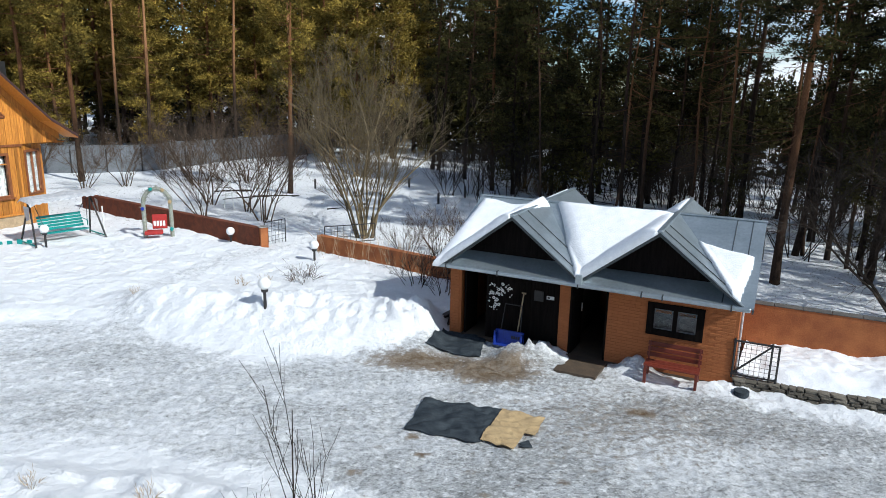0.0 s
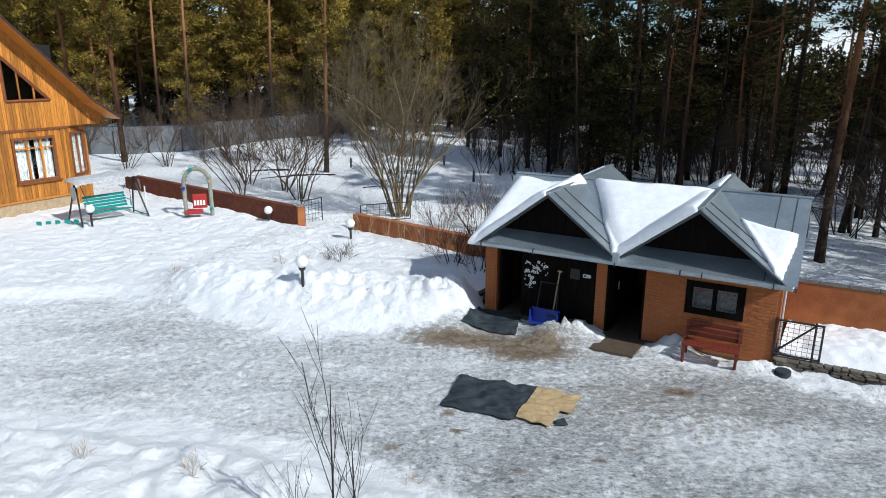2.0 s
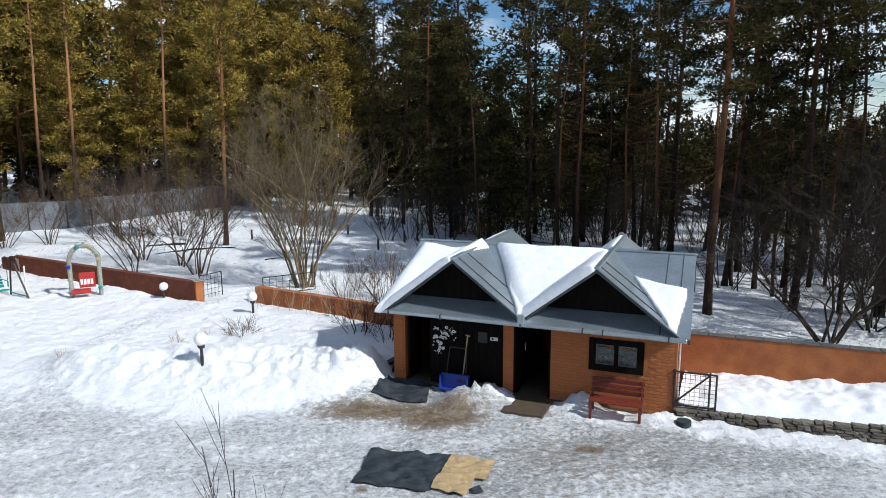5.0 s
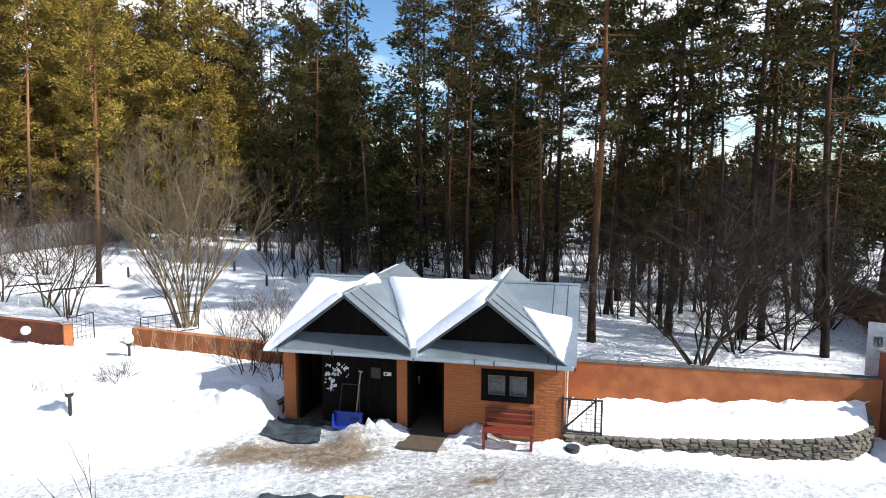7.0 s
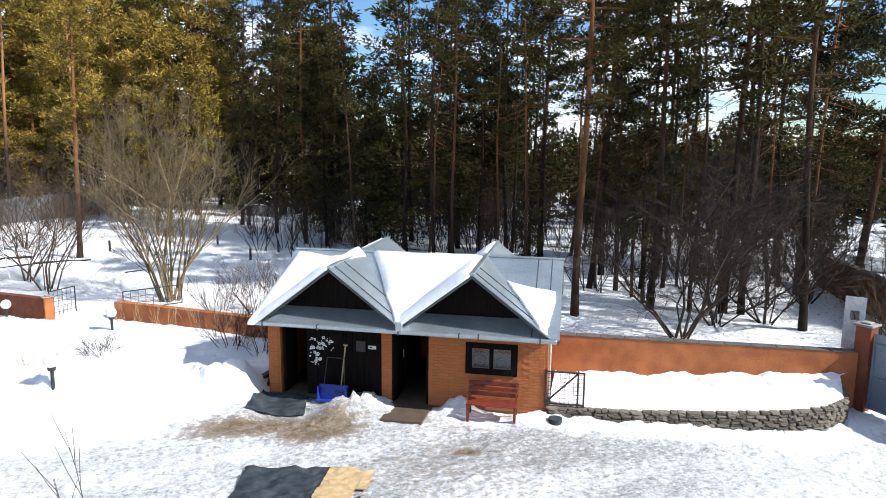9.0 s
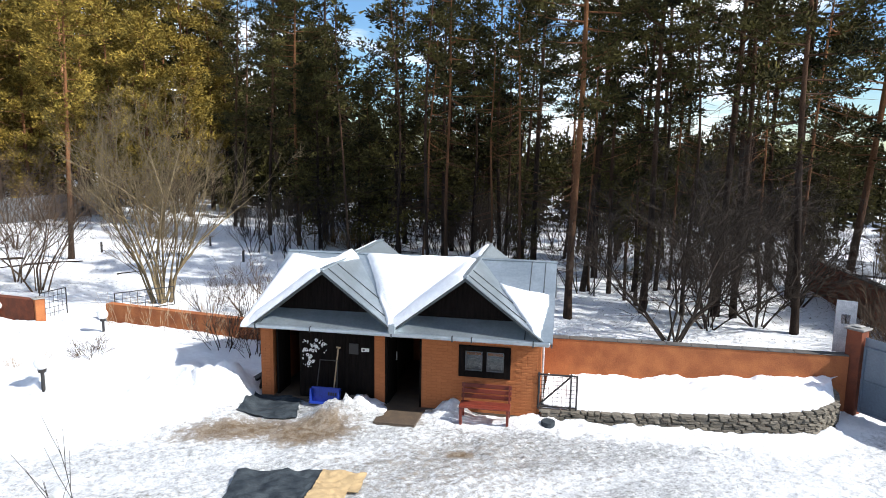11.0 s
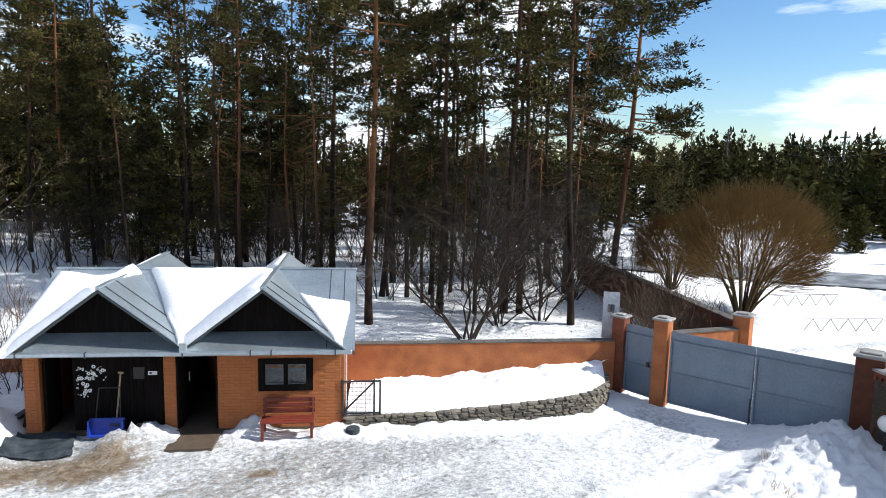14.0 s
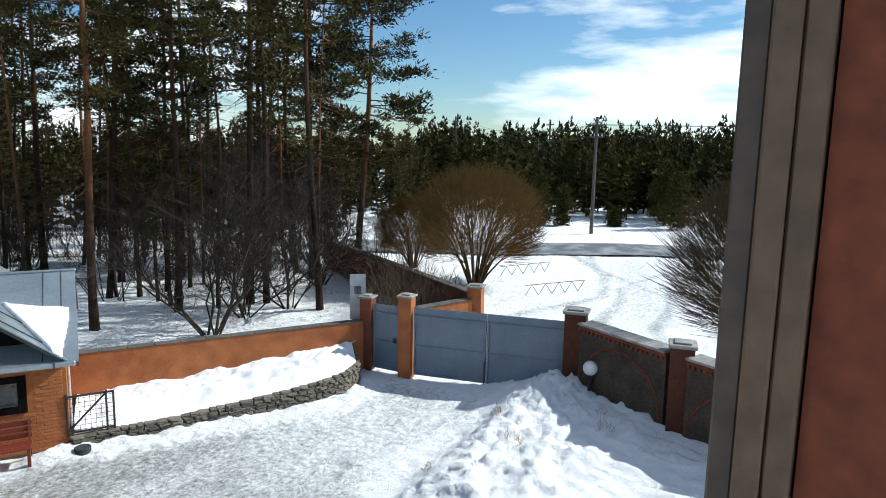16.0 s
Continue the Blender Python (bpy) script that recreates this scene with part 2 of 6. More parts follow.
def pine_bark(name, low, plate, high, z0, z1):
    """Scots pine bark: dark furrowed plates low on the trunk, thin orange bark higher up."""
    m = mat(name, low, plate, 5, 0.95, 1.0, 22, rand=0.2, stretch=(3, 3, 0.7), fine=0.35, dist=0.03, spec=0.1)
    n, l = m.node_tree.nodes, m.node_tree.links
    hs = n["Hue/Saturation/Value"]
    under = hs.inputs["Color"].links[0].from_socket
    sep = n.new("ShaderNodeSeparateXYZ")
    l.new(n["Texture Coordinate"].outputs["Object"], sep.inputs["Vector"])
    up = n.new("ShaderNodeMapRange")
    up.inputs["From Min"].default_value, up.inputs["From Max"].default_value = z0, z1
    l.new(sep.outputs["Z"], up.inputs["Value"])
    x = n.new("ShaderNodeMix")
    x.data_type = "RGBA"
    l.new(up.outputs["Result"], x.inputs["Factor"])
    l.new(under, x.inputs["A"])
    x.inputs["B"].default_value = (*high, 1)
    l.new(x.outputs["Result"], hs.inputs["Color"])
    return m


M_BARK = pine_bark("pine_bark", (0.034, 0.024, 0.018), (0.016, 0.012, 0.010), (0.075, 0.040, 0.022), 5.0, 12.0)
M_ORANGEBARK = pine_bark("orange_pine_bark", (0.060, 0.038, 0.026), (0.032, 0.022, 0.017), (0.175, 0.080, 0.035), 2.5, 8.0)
# copy of the orange bark, its upper trunk lightened to paint in sunlight
M_SUNLITBARK = pine_bark("sunlit_pine_bark", (0.060, 0.038, 0.026), (0.032, 0.022, 0.017), (0.36, 0.18, 0.085), 5.0, 9.0)
M_TWIG = mat("bare_twig", (0.115, 0.08, 0.054), (0.06, 0.043, 0.031), 4, 0.9, 0.2, 30, rand=0.15, spec=0.15)
M_DARKOCHRE = mat("dark_willow_twig", (0.085, 0.056, 0.026), (0.045, 0.033, 0.02), 3, 0.9, 0.1, 30, spec=0.1)
M_NEEDLE_FAR = mat("young_pine_needles", (0.075, 0.068, 0.018), (0.022, 0.025, 0.010), 0.2, 0.9, 0, 5, rand=0.5, island=True, fine=0.3, spec=0.05)
M_OCHRE = mat("ochre_willow_twig", (0.19, 0.115, 0.036), (0.115, 0.07, 0.026), 3, 0.85, 0.1, 30, spec=0.15)
M_DARKTWIG = mat("dark_twig", (0.052, 0.040, 0.031), (0.027, 0.022, 0.018), 4, 0.9, 0.2, 30, spec=0.15)
M_GREYTWIG = mat("grey_green_twig", (0.21, 0.16, 0.09), (0.12, 0.092, 0.056), 4, 0.9, 0.2, 30, spec=0.15)
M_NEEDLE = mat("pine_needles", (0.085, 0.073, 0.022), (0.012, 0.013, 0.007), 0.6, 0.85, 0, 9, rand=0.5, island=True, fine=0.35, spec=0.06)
# brighter copy of the needles: sunlight on the left pines put into the colour
M_NEEDLE_SUNLIT = mat("sunny_pine_needles", (0.32, 0.222, 0.043), (0.082, 0.066, 0.017), 0.6, 0.85, 0, 9, rand=0.4, island=True, fine=0.35, spec=0.08)
M_ASPHALT = mat("wet_asphalt", (0.11, 0.115, 0.12), (0.28, 0.29, 0.30), 0.7, 0.55, 0.4, 18, contrast=(0.45, 0.6))
M_POLE = mat("old_timber_pole", (0.09, 0.075, 0.065), None, 3, 0.9, 0.3, 30, stretch=(4, 4, 0.5))
M_REDWALL = mat("pink_brown_reveal", (0.21, 0.060, 0.026), (0.155, 0.045, 0.02), 6, 0.8, 0.2, 40)
M_PVCDARK = mat("dark_window_profile", (0.09, 0.066, 0.045), (0.075, 0.055, 0.04), 5, 0.5, 0.1, 40)
M_PVC = mat("grey_window_profile", (0.155, 0.10, 0.058), (0.12, 0.08, 0.048), 5, 0.5, 0.1, 40)


# ---- mesh tools ----
def mesh_of(name, bm, material, smooth=False):
    me = bpy.data.meshes.new(name)
    bm.to_mesh(me)
    bm.free()
    me.materials.append(material)
    if smooth:
        me.shade_smooth()
    return me


def part(name, bm, material, parent=None, label="", smooth=False):
    ob = new(name, mesh_of(name, bm, material, smooth))
    ob.parent = parent
    return tagged(ob, label)


def raw(name, verts, faces, material, parent=None, label="", smooth=False):
    me = bpy.data.meshes.new(name)
    me.from_pydata(verts, [], faces)
    me.materials.append(material)
    if smooth:
        me.shade_smooth()
    ob = new(name, me)
    ob.parent = parent
    return tagged(ob, label)


def thing(name, label, category, m=None, group="", kind=""):
    ob = new(name)
    ob.matrix_world = m or Matrix()
    return tagged(ob, label, category, group, kind)


def box(x0, x1, y0, y1, z0, z1, bm=None, bevel=0.0, m=None):
    bm = bm or bmesh.new()
    vs = bmesh.ops.create_cube(bm, size=1)["verts"]
    for v in vs:
        v.co = ((x0 + x1) / 2 + v.co.x * (x1 - x0), (y0 + y1) / 2 + v.co.y * (y1 - y0), (z0 + z1) / 2 + v.co.z * (z1 - z0))
    if bevel:
        es = {e for v in vs for e in v.link_edges}
        out = bmesh.ops.bevel(bm, geom=list(es), offset=bevel, segments=1, affect="EDGES")
        vs = list({v for f in out["faces"] for v in f.verts} | {v for v in vs if v.is_valid})
    if m:
        bmesh.ops.transform(bm, matrix=m, verts=vs)
    return bm


def tube(p, q, r0, r1=None, n=6, bm=None):
    bm = bm or bmesh.new()
    p, q = Vector(p), Vector(q)
    m = Matrix.Translation((p + q) / 2) @ (q - p).to_track_quat("Z", "Y").to_matrix().to_4x4()
    bmesh.ops.create_cone(bm, cap_ends=True, segments=n, radius1=r0, radius2=r0 if r1 is None else r1, depth=(q - p).length, matrix=m)
    return bm


def chain(pts, r, n=6, bm=None):
    bm = bm or bmesh.new()
    pts = [Vector(p) for p in pts]
    side, rings = None, []
    for i, p in enumerate(pts):
        d = (pts[min(i + 1, len(pts) - 1)] - pts[max(i - 1, 0)]).normalized()
        if side is None:
            side = d.orthogonal()
        side = (side - d * side.dot(d)).normalized()
        up = d.cross(side)
        rings.append([bm.verts.new(p + side * (r * math.cos(2 * math.pi * k / n)) + up * (r * math.sin(2 * math.pi * k / n))) for k in range(n)])
    for a, c in zip(rings, rings[1:]):
        for k in range(n):
            bm.faces.new((a[k], a[(k + 1) % n], c[(k + 1) % n], c[k]))
    bm.faces.new(rings[0][::-1])
    bm.faces.new(rings[-1])
    return bm


def prism(poly, y0, y1, bm=None):
    """A polygon given in x, z, pushed from y0 to y1."""
    bm = bm or bmesh.new()
    a = [bm.verts.new((x, y0, z)) for x, z in poly]
    c = [bm.verts.new((x, y1, z)) for x, z in poly]
    n = len(poly)
    bm.faces.new(a)
    bm.faces.new(c[::-1])
    for i in range(n):
        bm.faces.new((a[i], c[i], c[(i + 1) % n], a[(i + 1) % n]))
    bmesh.ops.recalc_face_normals(bm, faces=bm.faces)
    return bm


def slab(corners, thick, bm=None):
    """A flat quad or polygon in space, with thickness downwards."""
    bm = bm or bmesh.new()
    a = [bm.verts.new(c) for c in corners]
    c2 = [bm.verts.new((c[0], c[1], c[2] - thick)) for c in corners]
    n = len(a)
    bm.faces.new(a)
    bm.faces.new(c2[::-1])
    for i in range(n):
        bm.faces.new((a[i], c2[i], c2[(i + 1) % n], a[(i + 1) % n]))
    bmesh.ops.recalc_face_normals(bm, faces=bm.faces)
    return bm


def plan(p, q, z=0.0):
    """Pose at plan point p, with x running towards q."""
    return pose(p[0], p[1], z, 0, 0, math.degrees(math.atan2(q[1] - p[1], q[0] - p[0])))


def gap(p, q):
    return math.hypot(q[0] - p[0], q[1] - p[1])


# ---- smooth random fields ----
RNG = np.random.default_rng(7)
LATTICE = RNG.random((256, 256))


def field(x, y):
    xi, yi = np.floor(x).astype(int), np.floor(y).astype(int)
    fx, fy = x - xi, y - yi
    fx, fy = fx * fx * (3 - 2 * fx), fy * fy * (3 - 2 * fy)
    g = LATTICE
    a, b2 = g[xi % 256, yi % 256], g[(xi + 1) % 256, yi % 256]
    c, d = g[xi % 256, (yi + 1) % 256], g[(xi + 1) % 256, (yi + 1) % 256]
    return (a * (1 - fx) + b2 * fx) * (1 - fy) + (c * (1 - fx) + d * fx) * fy


def fbm(x, y, scale, octaves=4):
    s, amp, tot = 0, 1.0, 0
    for o in range(octaves):
        s = s + amp * (field(x * scale * 2**o + 17.3 * o, y * scale * 2**o + 5.1 * o) - 0.5)
        tot += amp
        amp *= 0.55
    return s / tot * 2


def step(e0, e1, v):
    t = np.clip((v - e0) / (e1 - e0), 0, 1)
    return t * t * (3 - 2 * t)


def to_line(x, y, pts):
    """Distance to a chain of plan points."""
    best = np.full(np.shape(x), 1e9)
    for (ax, ay), (bx, by) in zip(pts, pts[1:]):
        t = np.clip(((x - ax) * (bx - ax) + (y - ay) * (by - ay)) / ((bx - ax)**2 + (by - ay)**2), 0, 1)
        best = np.minimum(best, np.hypot(x - ax - t * (bx - ax), y - ay - t * (by - ay)))
    return best


# ---- ground ----
BANK_X, BANK_Y = [-60, -24, -14.5, -11, -8.6, -7.2, -4.8, -2.8, -1.4, -0.4, 0.2], [15.5, 15.8, 16.6, 17.4, 17.2, 16.0, 15.3, 15.4, 15.8, 16.8, 18.5]
SW_X, SW_Y = [-60, -9.5, -6.2, -4.5, -2.8, -1.3, 0.5, 3.0], [10.2, 10.5, 10.5, 10.3, 9.8, 9.2, 8.3, 6.5]
RIDGE = [(8.6, 5.6), (11.6, 6.9), (14.3, 7.6), (15.9, 7.8)]
BANK = [(-8.4, 18.3), (-5.0, 17.6), (-2.3, 17.4), (-0.9, 17.2)]
FOOT = [(6.2, 13.9), (8.0, 13.1), (10.2, 12.3), (12.0, 11.7), (13.2, 12.1), (13.6, 12.8)]


def ground_height(x, y):
    x, y = np.asarray(x, float), np.asarray(y, float)
    lump = fbm(x, y, 1.1, 5)
    chunk = np.abs(fbm(x + 40, y, 1.5, 3)) + 0.7 * np.abs(fbm(x, y + 30, 3.0, 2))
    clod = 0.8 * step(0.5, 0.74, field(x * 4.3 + 3, y * 4.3)) + 0.8 * step(0.5, 0.75, field(x * 7.6 + 9, y * 7.6 + 4)) + 0.5 * field(x * 12, y * 12)
    pits = step(0.62, 0.85, field(x * 2.3 + 60, y * 2.3)) + 0.6 * step(0.6, 0.85, field(x * 4.4 + 20, y * 4.4 + 50))
    nb = step(-0.1, 0.7, y - np.interp(x, BANK_X, BANK_Y)) * step(0.6, -0.1, x)
    sw = step(0.1, 0.9, np.interp(x, SW_X, SW_Y) - y) * step(5, 2, x)
    d = to_line(x, y, BANK)
    bank = np.exp(-(d / 1.25)**2) * (0.56 + 0.18 * lump + 0.10 * chunk + 0.12 * clod * step(18.3, 17.0, y)) * step(-0.1, -1.0, x)
    dr = to_line(x, y, RIDGE)
    south = step(0.0, 1.2, np.interp(x, [8.6, 11.6, 14.3, 15.9, 40], [7.6, 8.1, 8.3, 8.4, 8.4]) - y) * step(7.8, 9.6, x) * step(19, 16.5, x)
    ridge = south * (0.34 + 0.12 * lump + 0.08 * chunk + 0.07 * clod - 0.06 * pits) + np.exp(-(dr / 1.3)**2) * (0.08 + 0.30 * step(11.0, 15.2, x)) * (0.9 + 0.2 * lump + 0.15 * chunk + 0.15 * clod)
    foot = np.exp(-(to_line(x, y, FOOT) / 0.55)**2) * (0.06 + 0.05 * lump + 0.05 * clod)
    heap = sum(h * np.exp(-(((x - a) / sx)**2 + ((y - b2) / sy)**2)) for a, b2, sx, sy, h in (
        (1.7, 15.4, 0.7, 0.5, 0.36), (2.3, 15.8, 0.5, 0.3, 0.25), (4.25, 14.95, 0.45, 0.35, 0.3), (5.9, 14.05, 0.5, 0.25, 0.12)))
    heap = heap * (0.8 + 0.5 * lump + 0.35 * clod)
    far = step(22, 30, y) + step(17, 24, x)
    flat = 0.05 * fbm(x, y, 2.4, 3) + 0.035 * fbm(x * 0.6, y * 1.3, 7.0, 2) * (1 - nb) * (1 - sw) + 0.06 * np.clip(far, 0, 1) * fbm(x, y, 0.35, 4)
    return nb * (0.16 + 0.07 * lump + 0.05 * chunk - 0.025 * pits) + sw * (0.28 + 0.14 * lump + 0.10 * chunk - 0.08 * pits) + bank + ridge + foot + heap + flat


def gz(x, y):
    return float(ground_height(np.array([x]), np.array([y]))[0])


def build_ground():
    def axis(lo, hi, fine, far_lo, far_hi):
        mid = list(np.arange(lo, hi, fine))
        a, s = [lo], fine
        while a[-1] > far_lo:
            s *= 1.22
            a.append(a[-1] - s)
        c, s = [mid[-1]], fine
        while c[-1] < far_hi:
            s *= 1.22
            c.append(c[-1] + s)
        return np.array(a[:0:-1] + mid + c[1:])
    xs, ys = axis(-24, 19, 0.085, -1500, 1500), axis(5, 30, 0.085, -600, 2500)
    xs = np.concatenate([xs[xs < 19], np.arange(19, 48, 0.3), 48 + 0.3 * (1.25**np.arange(32) - 1) / 0.25])
    gx, gy = np.meshgrid(xs, ys, indexing="ij")
    h = ground_height(gx, gy)
    nx, ny = gx.shape
    idx = np.arange(nx * ny).reshape(nx, ny)
    faces = np.stack([idx[:-1, :-1], idx[1:, :-1], idx[1:, 1:], idx[:-1, 1:]], -1).reshape(-1, 4)
    ob = raw("ground", np.stack([gx, gy, h], -1).reshape(-1, 3).tolist(), faces.tolist(), M_GROUND, smooth=True)
    tagged(ob, "snow covered yard with trodden grey ice and thawed brown patches", "ground", kind="structure")
    # masks: ice, dirt, forest litter with some painted shade
    nb = np.interp(gx, BANK_X, BANK_Y) - gy
    sw = gy - np.interp(gx, SW_X, SW_Y)
    dr = gy - np.interp(gx, [7.0, 8.8, 10.1, 11.2, 13.2, 14.8, 15.6], [5.0, 8.0, 8.2, 8.2, 8.1, 8.1, 8.1])
    front = np.interp(gx, [0, 6.2, 8.0, 10.2, 12.0, 13.2, 14.0], [17.2, 13.6, 12.8, 12.0, 11.4, 11.6, 12.0]) - gy
    edge = 0.5 * fbm(gx, gy, 0.9, 4)
    ice = np.minimum(np.minimum(np.where(gx < 0.2, nb, 9), sw), np.minimum(np.where(gx > 7, dr, 9), np.where(gx > 0.0, front, 9)))
    ice = step(-0.25, 0.75, ice + edge) * step(-20, -8, gx) * step(15.2, 13.0, gx) * step(0, 4, gy)
    ice *= 0.62 + 0.38 * step(-5.0, 2.0, gx) * step(11.0, 6.0, gx)
    ice *= 0.80 + 0.5 * fbm(gx * 0.4, gy * 1.6, 0.5, 3)
    trail = np.exp(-(to_line(gx, gy, [(-9, 16.5), (-9.6, 19.4), (-9.3, 21.4), (-8.6, 23.9), (-6.9, 25.8)]) / 0.8)**2)
    ice = np.clip(np.maximum(ice, 0.35 * trail), 0, 1)
    tracks = ([(18, 5.5), (24, 9.5), (30, 11.5), (36, 10.5), (45, 6)], [(18, 3.4), (24, 7.4), (30, 9.4), (36, 8.4), (45, 3)], [(22, 12.5), (28, 11.8), (33, 13), (39, 17)],
              [(24, 5), (29, 8.6), (33, 12.2), (39, 18.5)])
    for line in tracks:
        ice = np.maximum(ice, (0.62 + 0.5 * edge) * np.exp(-(to_line(gx, gy + 0.4 * np.sin(gx * 0.5), line) / 0.42)**2))
    ice = np.maximum(ice, 0.4 * np.exp(-(to_line(gx, gy, [(26, 8), (32, 11), (38, 13)]) / 2.2)**2))
    ice = np.clip(ice, 0, 1)
    dirt = np.zeros_like(gx)
    for a, b2, sx, sy, s in ((-0.6, 15.1, 1.7, 0.6, 1.0), (0.9, 14.7, 1.2, 0.75, 1.1), (3.9, 12.8, 0.45, 0.25, 0.95), (-0.75, 11.55, 0.16, 0.10, 0.9), (-0.55, 10.9, 0.2, 0.11, 0.95), (0.35, 10.4, 0.15, 0.08, 0.8), (1.9, 10.2, 0.22, 0.1, 0.8), (3.1, 11.0, 0.2, 0.09, 0.7), (-3.4, 11.7, 0.5, 0.12, 0.5), (-1.4, 11.1, 0.14, 0.1, 0.6), (-1.7, 10.3, 0.2, 0.12, 0.7),
                             (0.5, 9.7, 0.25, 0.1, 0.6), (2.5, 10.6, 0.3, 0.12, 0.5), (6.5, 11.2, 0.6, 0.12, 0.4), (6.6, 13.5, 0.5, 0.2, 0.45), (3.2, 14.6, 0.7, 0.3, 0.5)):
        dirt = np.maximum(dirt, s * np.exp(-(((gx - a) / sx)**2 + ((gy - b2) / sy)**2)))
    dirt = np.maximum(dirt, 0.42 * np.exp(-(((gx - 3.6) / 4.4)**2 + ((gy - 12.3) / 2.5)**2)))
    ruts = np.exp(-((gy - 12.6 - 0.03 * gx) / 0.22)**2) + np.exp(-((gy - 11.3 - 0.05 * gx) / 0.2)**2)
    dirt = np.maximum(dirt, 0.36 * ruts * step(1, -3, gx) * ice)
    # forest litter; the part behind the east wall also paints in tree shade
    wood = np.clip(step(27, 33, gy) * step(34, 26, gx) + step(16.5, 19, gy) * step(8, 10, gx) * step(26, 22, gx), 0, 1)
    me = ob.data
    at = me.attributes.new("mask", "FLOAT_COLOR", "POINT")
    at.data.foreach_set("color", np.stack([ice, dirt, wood, np.ones_like(ice)], -1).astype(np.float32).ravel())
    return ob


build_ground()
road = [(31, 31), (37, 22.5), (43, 15.5), (46, 9), (48, -30)]
rv, rf = [], []
for i, (px, py) in enumerate(road):
    qx, qy = road[min(i + 1, len(road) - 1)]
    ox, oy = road[max(i - 1, 0)]
    L = gap((ox, oy), (qx, qy))
    nx_, ny_ = -(qy - oy) / L, (qx - ox) / L
    rv += [(px + nx_ * k, py + ny_ * k, 0.10) for k in (-2.6, 2.6)]
    if i:
        rf.append((2 * i - 2, 2 * i - 1, 2 * i + 1, 2 * i))
tagged(raw("road", rv, rf, M_ASPHALT), "wet grey asphalt road between snowy verges", "road", kind="structure")


# ---- shed ----
SHED = plan((-0.15, 17.2), (6.25, 14.15))
SW_, SD = 7.12, 3.8
shed = thing("shed", "orange brick shed with a twin-gabled zinc roof and dark doors", "shed", SHED)


def main_z(y):
    return 3.54 - abs(y - 1.9) * 0.53


def roof_z(a, y):
    return max(main_z(y), 3.56 - 0.77 * abs(a - 1.95), 3.56 - 0.77 * abs(a - 5.37))


bm = box(0, 0.33, 0, 0.3, 0, 2.34)
part("pillar", bm, M_MORTAR, shed, "orange brick corner pillar")
part("pillar", box(3.02, 3.29, 0, 0.3, 0, 2.34), M_MORTAR, shed, "orange brick pillar between the doors")
bm = bmesh.new()
ring = [(4.22, 0), (7.12, 0), (7.12, 2.34), (4.22, 2.34)]
hole = [(5.14, 0.95), (6.40, 0.95), (6.40, 1.74), (5.14, 1.74)]
rows_ = [[[bm.verts.new((x, y, z)) for x, z in loop] for loop in (ring, hole)] for y in (0.0, 0.25)]
for i in range(4):
    j = (i + 1) % 4
    for y in (0, 1):
        bm.faces.new((rows_[y][0][i], rows_[y][0][j], rows_[y][1][j], rows_[y][1][i]))
    for k in (0, 1):
        bm.faces.new((rows_[0][k][i], rows_[0][k][j], rows_[1][k][j], rows_[1][k][i]))
bmesh.ops.recalc_face_normals(bm, faces=bm.faces)
front = part("front_wall", bm, M_MORTAR, shed, "orange brick wall")
part("side_wall", box(6.87, 7.12, 0.25, SD, 0, 2.35), M_WALL, shed)
part("side_wall", box(0, 0.25, 0.3, SD, 0, 2.35), M_WALL, shed)
part("back_wall", box(0.25, 6.87, SD - 0.25, SD, 0, 2.35), M_WALL, shed)
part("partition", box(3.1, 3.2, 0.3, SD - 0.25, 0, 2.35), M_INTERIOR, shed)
part("shed_floor", box(0.0, 7.12, -0.02, SD, -0.05, 0.06), M_CONCRETE, shed)
part("lintel", box(0.33, 3.02, 0.02, 0.22, 2.02, 2.46), M_DARKWOOD, shed, "dark stained timber lintel")
part("lintel", box(3.29, 4.22, 0.02, 0.22, 2.02, 2.46), M_DARKWOOD, shed, "dark stained timber lintel")
# garage door: leaf of boards, one side standing open
garage = part("garage_door", box(1.0, 3.02, 0.12, 0.16, 0.06, 2.02), M_DARKWOOD, shed, "dark wooden garage door painted with white flowers")
for i in range(13):
    part("door_board", box(1.02 + i * 0.153, 1.165 + i * 0.153, 0.08, 0.118, 0.06, 2.02), M_DARKWOOD, garage)
bm = box(0.38, 0.43, 0.1, 0.85, 0.06, 2.0)
part("garage_door", bm, M_DARKWOOD, shed, "dark wooden door leaf standing open")
rnd = random.Random(4)
for i in range(75):
    fx, fz = rnd.uniform(1.10, 1.76), rnd.uniform(0.86, 1.58)
    if fx > 1.40 and fz < 1.25:
        continue
    r = rnd.choice((0.009, 0.013, 0.018, 0.03))
    bm = bmesh.new()
    for k in range(6):
        a = k * math.pi / 3
        bmesh.ops.create_circle(bm, cap_ends=True, radius=r * 0.62, segments=6,
                                matrix=pose(fx + r * math.cos(a), 0.072 + 0.0006 * k, fz + r * math.sin(a), 90))
    part("painted_flower", bm, M_WHITE, garage)
part("door_sign", box(2.66, 2.86, 0.066, 0.078, 1.36, 1.45, bevel=0.003), M_WHITE, garage, "small white plate with a dark bar")
part("sign_bar", box(2.69, 2.75, 0.062, 0.066, 1.385, 1.425), M_BLACK, garage)
bm = box(2.34, 2.58, 0.055, 0.08, 1.28, 1.55)
part("door_panel", bm, M_BLACK, garage, "small dark framed hatch")
